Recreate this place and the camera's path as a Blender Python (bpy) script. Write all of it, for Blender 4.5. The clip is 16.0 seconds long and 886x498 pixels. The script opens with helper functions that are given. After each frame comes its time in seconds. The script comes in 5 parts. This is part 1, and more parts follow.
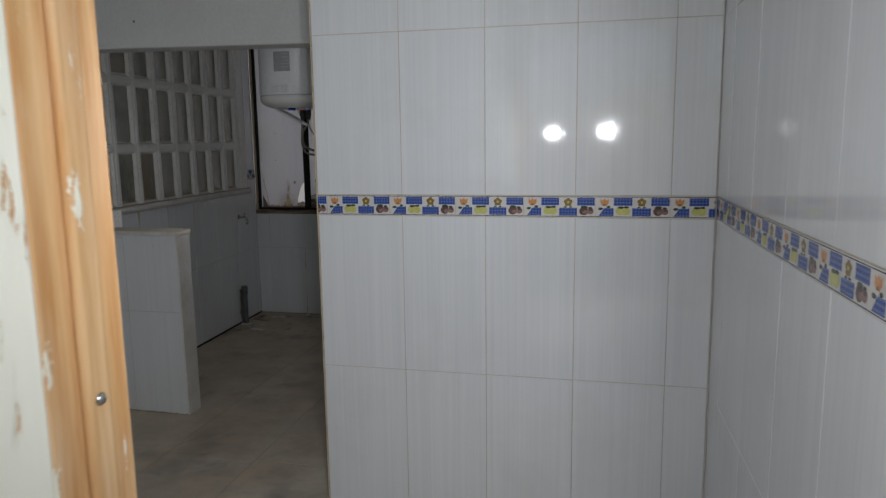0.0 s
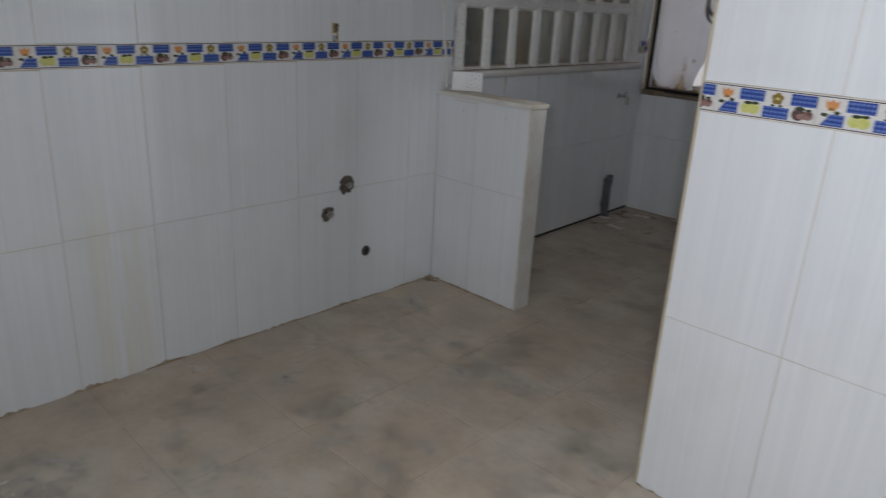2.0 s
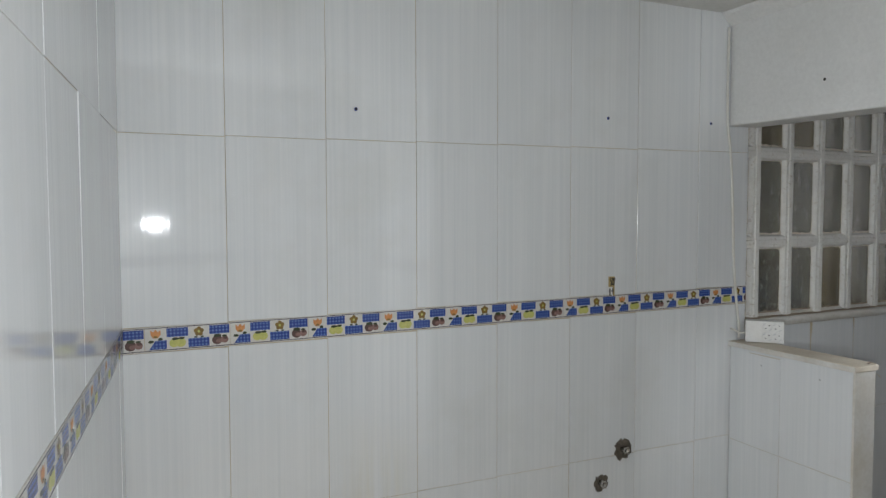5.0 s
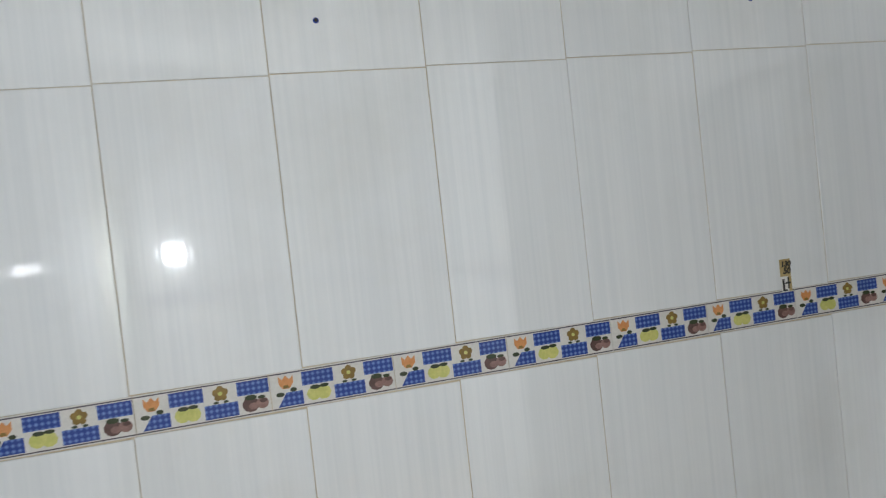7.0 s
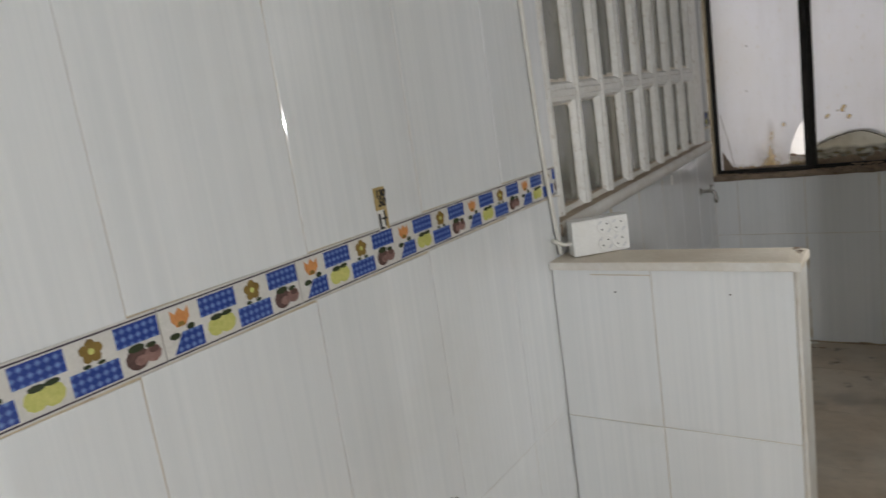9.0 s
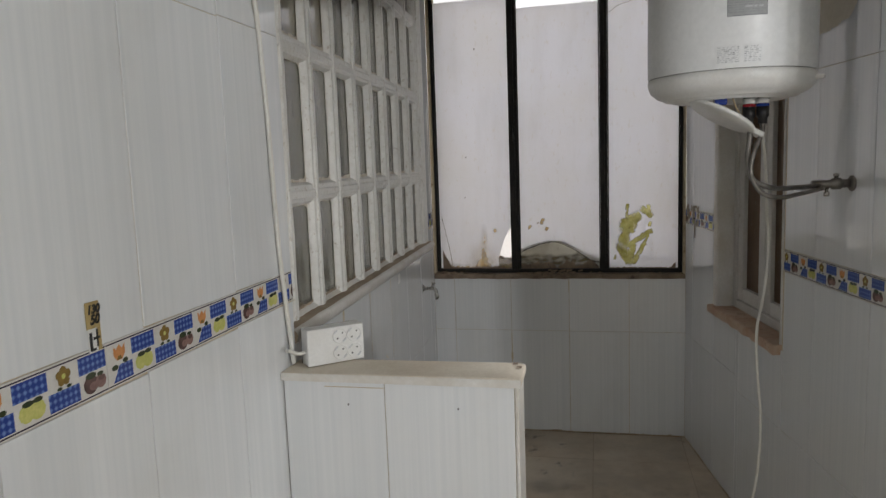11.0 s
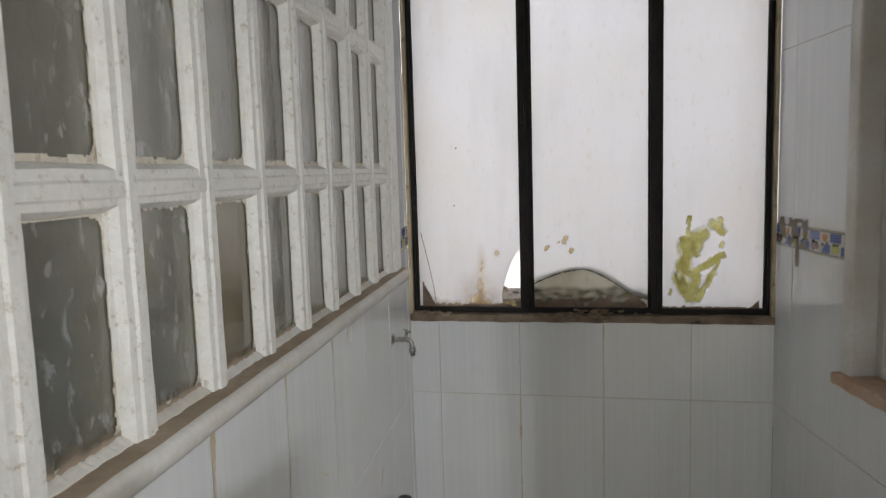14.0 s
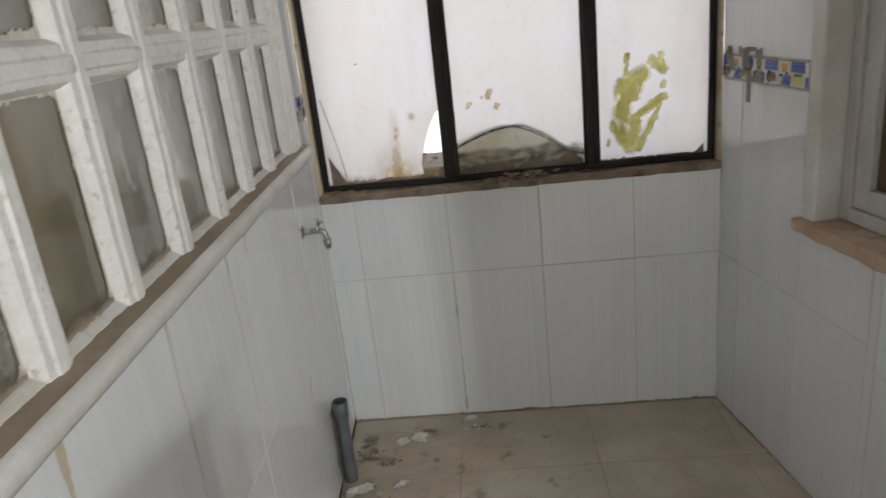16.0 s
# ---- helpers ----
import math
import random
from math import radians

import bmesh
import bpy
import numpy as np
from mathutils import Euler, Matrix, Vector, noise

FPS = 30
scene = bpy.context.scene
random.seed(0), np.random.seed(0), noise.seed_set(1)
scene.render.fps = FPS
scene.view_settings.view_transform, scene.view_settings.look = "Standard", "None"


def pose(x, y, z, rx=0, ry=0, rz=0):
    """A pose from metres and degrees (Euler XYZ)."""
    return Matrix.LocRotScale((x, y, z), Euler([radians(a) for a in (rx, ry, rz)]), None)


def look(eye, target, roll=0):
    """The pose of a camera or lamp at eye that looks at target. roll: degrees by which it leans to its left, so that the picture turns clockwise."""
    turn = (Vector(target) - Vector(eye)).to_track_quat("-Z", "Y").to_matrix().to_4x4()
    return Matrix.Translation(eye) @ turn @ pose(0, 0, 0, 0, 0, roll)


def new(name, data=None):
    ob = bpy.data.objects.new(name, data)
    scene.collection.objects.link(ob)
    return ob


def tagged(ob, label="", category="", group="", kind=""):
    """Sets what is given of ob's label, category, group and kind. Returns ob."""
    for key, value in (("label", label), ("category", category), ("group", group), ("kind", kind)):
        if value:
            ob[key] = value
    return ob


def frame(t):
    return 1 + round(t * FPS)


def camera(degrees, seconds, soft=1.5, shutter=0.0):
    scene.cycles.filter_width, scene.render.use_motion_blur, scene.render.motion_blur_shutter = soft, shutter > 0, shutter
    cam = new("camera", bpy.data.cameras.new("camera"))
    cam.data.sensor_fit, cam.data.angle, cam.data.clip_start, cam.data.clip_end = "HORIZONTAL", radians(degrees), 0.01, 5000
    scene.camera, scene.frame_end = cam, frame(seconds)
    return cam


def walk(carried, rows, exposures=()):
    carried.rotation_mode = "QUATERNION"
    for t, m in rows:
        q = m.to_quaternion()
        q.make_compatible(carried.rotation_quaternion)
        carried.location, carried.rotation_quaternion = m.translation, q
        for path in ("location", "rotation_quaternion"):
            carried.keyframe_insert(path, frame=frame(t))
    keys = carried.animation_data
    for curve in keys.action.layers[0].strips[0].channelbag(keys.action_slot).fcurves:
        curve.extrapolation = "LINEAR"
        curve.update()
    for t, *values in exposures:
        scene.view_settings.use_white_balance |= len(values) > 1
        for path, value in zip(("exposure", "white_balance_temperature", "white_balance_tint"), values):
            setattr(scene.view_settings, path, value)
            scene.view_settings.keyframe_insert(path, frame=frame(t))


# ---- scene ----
cam = camera(64.5, 16.0, soft=1.2, shutter=0.3)
PATH = [
    (0, (0.211, -0.26, 1.43), (-0.237, 1.664, 1.122), -0.8),
    (0.5, (0.22, -0.004, 1.422), (-0.349, 1.868, 1.008), 1.1),
    (1, (0.143, 0.18, 1.389), (-0.641, 1.933, 0.833), 3.3),
    (1.5, (0.048, 0.335, 1.381), (-0.985, 1.927, 0.751), 3.1),
    (2, (-0.017, 0.418, 1.386), (-1.329, 1.775, 0.725), 3.1),
    (2.5, (-0.086, 0.44, 1.434), (-1.612, 1.568, 0.801), 1.7),
    (3, (-0.13, 0.451, 1.485), (-1.777, 1.453, 0.954), 1.6),
    (3.5, (-0.14, 0.453, 1.534), (-1.865, 1.376, 1.118), 1.5),
    (4, (-0.138, 0.446, 1.557), (-1.912, 1.327, 1.28), 0.9),
    (4.5, (-0.163, 0.471, 1.543), (-1.963, 1.324, 1.364), 0.5),
    (5, (-0.244, 0.548, 1.532), (-2.071, 1.354, 1.432), -0.1),
    (5.2, (-0.301, 0.591, 1.516), (-2.142, 1.37, 1.446), -0.3),
    (7.3, (-1.243, 1.138, 1.431), (-3.175, 1.646, 1.379), -6.5),
    (7.5, (-1.337, 1.182, 1.425), (-3.254, 1.748, 1.356), -7.3),
    (8, (-1.576, 1.22, 1.401), (-3.336, 2.164, 1.291), -9.72),
    (8.5, (-1.679, 1.28, 1.404), (-3.097, 2.67, 1.168), -10.3),
    (9, (-1.685, 1.308, 1.397), (-2.833, 2.902, 1.019), -8.5),
    (9.5, (-1.728, 1.326, 1.412), (-2.564, 3.082, 0.945), -7.0),
    (10, (-1.755, 1.336, 1.438), (-2.394, 3.185, 1.021), -5.4),
    (10.2, (-1.744, 1.339, 1.451), (-2.331, 3.21, 1.058), -4.6),
    (12.3, (-1.744, 1.555, 1.484), (-2.054, 3.53, 1.442), -0.0),
    (12.5, (-1.752, 1.665, 1.482), (-2.06, 3.64, 1.442), 0.2),
    (13, (-1.814, 1.931, 1.457), (-2.155, 3.9, 1.377), -0.1),
    (13.5, (-1.915, 2.235, 1.445), (-2.267, 4.2, 1.318), -1.3),
    (14, (-1.974, 2.477, 1.411), (-2.357, 4.427, 1.192), -1.7),
    (14.5, (-2.009, 2.638, 1.373), (-2.444, 4.556, 1.007), -2.0),
    (15, (-2.052, 2.743, 1.335), (-2.5, 4.62, 0.809), -2.9),
    (15.5, (-2.071, 2.811, 1.358), (-2.426, 4.662, 0.689), -4.9),
    (16, (-2.049, 2.813, 1.416), (-2.197, 4.702, 0.774), -6.3),
]
EXPOSURES = [
    (0.0, -1.0, 6350, 14), (0.5, -0.9, 6150, 16), (1.0, -0.75, 6350, 14), (1.5, -0.6, 6300, 14), (2.0, -0.3, 6200, 15), (2.5, 0.1, 6250, 14), (3.0, 0.34, 6250, 14), (3.5, 0.36, 6250, 14),
    (5.2, 0.28, 6400, 11), (7.5, 0.68, 6350, 11), (8.5, 0.65, 6600, 12), (10.0, 0.5, 6800, 14), (12.5, 0.85, 6600, 12), (14.0, 1.15, 6650, 12), (15.0, 1.34, 6650, 12), (16.0, 1.4, 6650, 12),
]
walk(cam, [(t, look(eye, target, roll)) for t, eye, target, roll in PATH], EXPOSURES)

# ---- light: overcast daylight in the light well outside, and fixed lamps standing in for the walker's torch ----
world = bpy.data.worlds.new("overcast_sky")
scene.world = world
world.use_nodes = True
sky = world.node_tree.nodes.new("ShaderNodeTexSky")
sky.sky_type, sky.sun_disc = "NISHITA", False
sky.sun_elevation, sky.sun_rotation = radians(52), radians(150)
world.node_tree.links.new(sky.outputs[0], world.node_tree.nodes["Background"].inputs[0])
world.node_tree.nodes["Background"].inputs[1].default_value = 0.135

sun = bpy.data.lights.new("sun", "SUN")
sun.energy, sun.angle, sun.color = 3.2, radians(4), (1.0, 0.965, 0.91)
new("sun", sun).matrix_world = pose(0, 0, 8, 38, 0, 30)



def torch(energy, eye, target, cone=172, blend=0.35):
    """One fixed lamp that stands in for the small cold torch in the walker's moving hand."""
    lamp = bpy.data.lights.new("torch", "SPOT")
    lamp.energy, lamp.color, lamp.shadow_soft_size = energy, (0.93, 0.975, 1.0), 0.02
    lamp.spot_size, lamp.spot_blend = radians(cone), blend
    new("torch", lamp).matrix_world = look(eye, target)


# three added lamps: entrance jamb fill, main kitchen light, weak utility fill
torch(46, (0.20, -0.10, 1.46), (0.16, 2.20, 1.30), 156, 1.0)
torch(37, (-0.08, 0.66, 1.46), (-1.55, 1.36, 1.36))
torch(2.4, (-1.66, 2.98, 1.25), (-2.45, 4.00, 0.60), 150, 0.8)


# ---- materials ----
def nodes_of(name):
    m = bpy.data.materials.new(name)
    m.use_nodes = True
    t = m.node_tree
    return m, t, t.nodes["Principled BSDF"]


def put(t, kind, **values):
    n = t.nodes.new(kind)
    for k, v in values.items():
        if k in n.inputs:
            n.inputs[k].default_value = v
    return n


def noise_of(t, coord, scale, detail=4.0, rough=0.55, stretch=None):
    n = put(t, "ShaderNodeTexNoise", Scale=scale, Detail=detail, Roughness=rough)
    if stretch:
        mp = t.nodes.new("ShaderNodeMapping")
        mp.inputs["Scale"].default_value = stretch
        t.links.new(coord, mp.inputs["Vector"])
        coord = mp.outputs[0]
    t.links.new(coord, n.inputs["Vector"])
    return n.outputs["Fac"]


def ramp(t, fac, lo, hi, a=0.0, b=1.0):
    n = t.nodes.new("ShaderNodeMapRange")
    for k, v in (("From Min", lo), ("From Max", hi), ("To Min", a), ("To Max", b)):
        n.inputs[k].default_value = v
    t.links.new(fac, n.inputs["Value"])
    return n.outputs[0]


def mix(t, fac, a, b):
    n = t.nodes.new("ShaderNodeMix")
    n.data_type = "RGBA"
    for sock, v in ((n.inputs[0], fac), (n.inputs[6], a), (n.inputs[7], b)):
        if isinstance(v, bpy.types.NodeSocket):
            t.links.new(v, sock)
        elif isinstance(v, tuple):
            sock.default_value = (*v, 1.0)
        else:
            sock.default_value = v
    return n.outputs[2]


def math_of(t, op, a, b):
    n = t.nodes.new("ShaderNodeMath")
    n.operation = op
    for i, v in enumerate((a, b)):
        if isinstance(v, bpy.types.NodeSocket):
            t.links.new(v, n.inputs[i])
        else:
            n.inputs[i].default_value = v
    return n.outputs[0]


def bump_of(t, bsdf, height, strength, distance=0.002):
    n = put(t, "ShaderNodeBump", Strength=strength, Distance=distance)
    t.links.new(height, n.inputs["Height"])
    t.links.new(n.outputs[0], bsdf.inputs["Normal"])


def coords(t, world_space=False):
    if world_space:
        return t.nodes.new("ShaderNodeNewGeometry").outputs["Position"]
    tc, info = t.nodes.new("ShaderNodeTexCoord"), t.nodes.new("ShaderNodeObjectInfo")
    add = t.nodes.new("ShaderNodeVectorMath")
    add.operation = "MULTIPLY_ADD"
    rnd = t.nodes.new("ShaderNodeCombineXYZ")
    for i in range(3):
        t.links.new(info.outputs["Random"], rnd.inputs[i])
    t.links.new(rnd.outputs[0], add.inputs[0])
    add.inputs[1].default_value = (13.0, 7.0, 29.0)
    t.links.new(tc.outputs["Object"], add.inputs[2])
    return add.outputs[0]


def surface(name, a, b, rough=0.6, scale=6.0, fine=60.0, bump=0.25, metal=0.0, dirt=None, dirt_cut=0.58, dirt_most=0.85, stretch=None, spec=0.5, world_space=False):
    """A worn surface: two tones in patches, fine grain in relief, and dirt that lies in blotches."""
    m, t, p = nodes_of(name)
    c = coords(t, world_space)
    big, small = noise_of(t, c, scale, 5, 0.6, stretch), noise_of(t, c, fine, 3, 0.6, stretch)
    col = mix(t, ramp(t, big, 0.35, 0.68), a, b)
    col = mix(t, ramp(t, small, 0.3, 0.75, 0.0, 0.35), col, tuple(0.8 * v for v in b))
    if dirt:
        blot = noise_of(t, c, scale * 1.7, 8, 0.7)
        col = mix(t, ramp(t, blot, dirt_cut, dirt_cut + 0.1, 0.0, dirt_most), col, dirt)
    t.links.new(col, p.inputs["Base Color"])
    t.links.new(ramp(t, small, 0.3, 0.7, max(0.02, rough - 0.08), min(1.0, rough + 0.1)), p.inputs["Roughness"])
    p.inputs["Metallic"].default_value, p.inputs["Specular IOR Level"].default_value = metal, spec
    if bump:
        bump_of(t, p, math_of(t, "ADD", big, math_of(t, "MULTIPLY", small, 0.35)), bump, 0.003)
    return m


def glazed(name, a, b, stain=True):
    """White glazed wall tile with a fine upright comb relief; old yellow run marks where water stood."""
    m, t, p = nodes_of(name)
    c = coords(t)
    comb = noise_of(t, c, 1.0, 3, 0.6, (85.0, 1.0, 0.9))
    wide = noise_of(t, c, 1.0, 2, 0.5, (16.0, 1.0, 0.35))
    cloud = noise_of(t, c, 3.0, 4, 0.6)
    col = mix(t, ramp(t, comb, 0.35, 0.68), a, b)
    col = mix(t, ramp(t, wide, 0.35, 0.72, 0.0, 0.21), col, tuple(0.86 * v for v in b))
    w = coords(t, True)
    film = noise_of(t, w, 2.2, 7, 0.65)
    col = mix(t, ramp(t, film, 0.52, 0.75, 0.0, 0.22), col, (0.55, 0.53, 0.46))
    if stain:
        sep = t.nodes.new("ShaderNodeSeparateXYZ")
        t.links.new(w, sep.inputs[0])
        dy = math_of(t, "ABSOLUTE", math_of(t, "SUBTRACT", sep.outputs[1], 1.29), 0)
        dx = math_of(t, "ABSOLUTE", math_of(t, "SUBTRACT", sep.outputs[0], -2.5), 0)
        area = math_of(t, "MULTIPLY", ramp(t, dy, 0.02, 0.17, 1.0, 0.0), ramp(t, sep.outputs[2], 0.85, 0.55, 0.0, 1.0))
        area = math_of(t, "MULTIPLY", area, ramp(t, dx, 0.02, 0.03, 1.0, 0.0))
        runs = noise_of(t, w, 1.0, 5, 0.6, (1.0, 22.0, 1.4))
        area = math_of(t, "MULTIPLY", area, ramp(t, runs, 0.36, 0.70, 0.0, 0.55))
        col = mix(t, area, col, (0.66, 0.60, 0.40))
    t.links.new(col, p.inputs["Base Color"])
    t.links.new(ramp(t, film, 0.4, 0.7, 0.028, 0.07), p.inputs["Roughness"])
    p.inputs["Specular IOR Level"].default_value = 1.0
    bump_of(t, p, math_of(t, "ADD", math_of(t, "ADD", comb, math_of(t, "MULTIPLY", wide, 2.0)), math_of(t, "MULTIPLY", cloud, 0.8)), 0.08, 0.0015)
    return m


def stone_floor(name):
    """Beige marbled floor tiles under years of dust, with grey scuffs that run on from tile to tile."""
    m, t, p = nodes_of(name)
    c, w = coords(t), coords(t, True)
    vein = noise_of(t, c, 5.0, 8, 0.7)
    col = mix(t, ramp(t, vein, 0.36, 0.66), (0.57, 0.475, 0.36), (0.44, 0.355, 0.26))
    dust = noise_of(t, w, 1.6, 7, 0.66)
    col = mix(t, ramp(t, dust, 0.46, 0.60, 0.0, 0.8), col, (0.61, 0.545, 0.45))
    smudge = noise_of(t, w, 2.6, 9, 0.68, (1.0, 1.5, 1.0))
    col = mix(t, ramp(t, smudge, 0.46, 0.64, 0.0, 0.42), col, (0.34, 0.295, 0.235))
    scuff = noise_of(t, w, 11.0, 6, 0.75, (1.0, 2.6, 1.0))
    col = mix(t, ramp(t, scuff, 0.59, 0.68, 0.0, 0.35), col, (0.29, 0.25, 0.20))
    speck = noise_of(t, w, 48.0, 4, 0.7)
    col = mix(t, ramp(t, speck, 0.62, 0.72, 0.0, 0.5), col, (0.22, 0.18, 0.14))
    t.links.new(col, p.inputs["Base Color"])
    t.links.new(ramp(t, dust, 0.4, 0.65, 0.34, 0.62), p.inputs["Roughness"])
    bump_of(t, p, math_of(t, "ADD", vein, speck), 0.12, 0.002)
    return m


def gingham(name):
    """Blue checked cells of the border: light dots in a fine woven grid."""
    m, t, p = nodes_of(name)
    c = t.nodes.new("ShaderNodeTexCoord").outputs["Object"]
    sep = t.nodes.new("ShaderNodeSeparateXYZ")
    t.links.new(c, sep.inputs[0])
    sx = math_of(t, "SINE", math_of(t, "MULTIPLY", sep.outputs[0], 620.0), 0)
    sz = math_of(t, "SINE", math_of(t, "MULTIPLY", sep.outputs[2], 620.0), 0)
    both = math_of(t, "ADD", sx, sz)
    col = mix(t, ramp(t, both, -0.2, 1.7), (0.03, 0.06, 0.27), (0.17, 0.28, 0.60))
    col = mix(t, ramp(t, noise_of(t, c, 90.0), 0.4, 0.8, 0.0, 0.4), col, (0.02, 0.04, 0.2))
    t.links.new(col, p.inputs["Base Color"])
    p.inputs["Roughness"].default_value = 0.16
    return m


def plain_glaze(name, a, b):
    m = surface(name, a, b, 0.17, 60.0, 240.0, 0.05)
    return m


def clouded_glass(name, tint, clear, rough, dirt, dirt_fac, grain, speck=(0.5, 0.46, 0.4), patch=3.0, flecks=(0.605, 0.65, 0.5), relief=0.8, gloss=0.0):
    """Old sheet glass clouded with grime: light comes through it scattered."""
    m, t, p = nodes_of(name)
    c = coords(t)
    w = coords(t, True)
    film = noise_of(t, w, patch, 7, 0.65)
    spots = noise_of(t, w, 46.0, 4, 0.7, (1.0, 1.0, 0.5))
    runs = noise_of(t, w, 1.0, 5, 0.6, (9.0, 9.0, 1.6))
    col = mix(t, math_of(t, "MULTIPLY", ramp(t, film, 0.42, 0.72), dirt_fac), tint, dirt)
    col = mix(t, ramp(t, runs, 0.48, 0.72, 0.0, 0.5 * dirt_fac), col, tuple(0.7 * v for v in dirt))
    col = mix(t, ramp(t, spots, flecks[0], flecks[1], 0.0, flecks[2]), col, speck)
    p.inputs["Roughness"].default_value = rough
    p.inputs["Transmission Weight"].default_value = clear
    t.links.new(col, p.inputs["Base Color"])
    bump_of(t, p, noise_of(t, c, grain, 3, 0.6), relief, 0.003)
    p.inputs["Coat Weight"].default_value, p.inputs["Coat Roughness"].default_value, p.inputs["Coat IOR"].default_value = gloss, 0.07, 1.6
    scatter = t.nodes.new("ShaderNodeBsdfTranslucent")
    t.links.new(col, scatter.inputs[0])
    blend = t.nodes.new("ShaderNodeMixShader")
    blend.inputs[0].default_value = 1.0 - clear
    out = t.nodes["Material Output"]
    t.links.new(p.outputs[0], blend.inputs[1])
    t.links.new(scatter.outputs[0], blend.inputs[2])
    t.links.new(blend.outputs[0], out.inputs[0])
    return m


def pine(name, paint, cover):
    """Bare pine with knots, and the remains of flaked paint on it."""
    m, t, p = nodes_of(name)
    c = coords(t)
    grain = noise_of(t, c, 1.0, 6, 0.65, (38.0, 38.0, 1.6))
    tone = noise_of(t, c, 1.0, 4, 0.6, (9.0, 9.0, 2.2))
    col = mix(t, ramp(t, grain, 0.32, 0.68), (0.78, 0.54, 0.29), (0.47, 0.22, 0.06))
    col = mix(t, ramp(t, tone, 0.5, 0.75, 0.0, 0.55), col, (0.80, 0.64, 0.46))
    flake = noise_of(t, c, 1.0, 8, 0.7, (24.0, 24.0, 7.0))
    col = mix(t, ramp(t, flake, cover, cover + 0.03), col, paint)
    t.links.new(col, p.inputs["Base Color"])
    t.links.new(ramp(t, flake, cover, cover + 0.03, 0.62, 0.4), p.inputs["Roughness"])
    bump_of(t, p, math_of(t, "ADD", grain, ramp(t, flake, cover, cover + 0.05, 0, 1.6)), 0.5, 0.002)
    return m


TILE = glazed("white_glazed_tile", (0.81, 0.823, 0.829), (0.752, 0.772, 0.783))
GROUT = surface("old_grout", (0.48, 0.385, 0.25), (0.60, 0.52, 0.38), 0.85, 9.0, 120.0, 0.2, dirt=(0.25, 0.16, 0.08), world_space=True)
FLOOR = stone_floor("dusty_marbled_floor_tile")
FLOOR_GROUT = surface("dirty_floor_joint", (0.46, 0.38, 0.285), (0.36, 0.29, 0.21), 0.9, 8.0, 90.0, 0.2)
PLASTER = surface("white_painted_plaster", (0.78, 0.78, 0.765), (0.72, 0.72, 0.70), 0.7, 2.5, 70.0, 0.22)
CEILING = surface("ceiling_paint", (0.74, 0.735, 0.71), (0.66, 0.65, 0.61), 0.75, 2.0, 55.0, 0.25, dirt=(0.5, 0.44, 0.34), dirt_cut=0.66)
OUTER = surface("whitewashed_outer_wall", (0.84, 0.84, 0.83), (0.76, 0.755, 0.74), 0.85, 1.6, 30.0, 0.3)
# dark backing tone, set to dim the lattice panes and the unseen room behind
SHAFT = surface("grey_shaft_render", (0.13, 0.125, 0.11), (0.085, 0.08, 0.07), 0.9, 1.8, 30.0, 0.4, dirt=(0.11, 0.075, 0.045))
# unseen hall walls, kept pale to bounce daylight onto the door jamb
HALL = surface("hall_wall_paint", (0.82, 0.80, 0.74), (0.76, 0.74, 0.67), 0.7, 2.0, 60.0, 0.2)
LATTICE = surface("chipped_cream_paint", (0.83, 0.82, 0.785), (0.75, 0.73, 0.68), 0.42, 34.0, 130.0, 0.7, dirt=(0.38, 0.30, 0.21), dirt_cut=0.565, dirt_most=0.62)
PUTTY = surface("brown_stained_putty", (0.76, 0.72, 0.64), (0.62, 0.55, 0.44), 0.8, 26.0, 120.0, 0.8, dirt=(0.30, 0.21, 0.13), dirt_cut=0.55)
SILL = surface("dusty_sill", (0.50, 0.41, 0.31), (0.36, 0.275, 0.195), 0.8, 8.0, 80.0, 0.4, dirt=(0.66, 0.60, 0.52), dirt_cut=0.62)
LINTEL = surface("stained_cream_board", (0.74, 0.67, 0.56), (0.58, 0.49, 0.37), 0.75, 5.0, 70.0, 0.3, dirt=(0.36, 0.24, 0.13), dirt_cut=0.60)
PATCH = surface("bare_yellowed_plaster", (0.80, 0.75, 0.66), (0.72, 0.66, 0.55), 0.8, 7.0, 70.0, 0.3, dirt=(0.52, 0.44, 0.33), dirt_cut=0.66)
PAPER = surface("crumpled_white_paper", (0.80, 0.79, 0.75), (0.70, 0.67, 0.60), 0.8, 30.0, 120.0, 0.2)
EDGE = surface("worn_white_edge", (0.76, 0.75, 0.72), (0.64, 0.60, 0.53), 0.5, 7.0, 80.0, 0.35)
RAW = surface("broken_terracotta_sill", (0.48, 0.30, 0.20), (0.58, 0.45, 0.34), 0.9, 14.0, 90.0, 0.8, dirt=(0.30, 0.20, 0.14))
IRON = surface("black_painted_iron", (0.012, 0.012, 0.011), (0.03, 0.025, 0.02), 0.55, 16.0, 120.0, 0.4, spec=0.25, dirt=(0.05, 0.026, 0.016), dirt_cut=0.70)
RUST_SILL = surface("rusty_window_ledge", (0.16, 0.11, 0.075), (0.30, 0.23, 0.17), 0.85, 12.0, 70.0, 0.7, dirt=(0.07, 0.045, 0.03))
FROST = clouded_glass("clouded_window_glass", (0.87, 0.87, 0.885), 0.12, 0.4, (0.80, 0.78, 0.73), 0.35, 60.0, (0.78, 0.75, 0.70))
CLEAR = clouded_glass("clear_broken_glass", (0.70, 0.69, 0.63), 0.35, 0.3, (0.46, 0.42, 0.33), 0.85, 30.0)
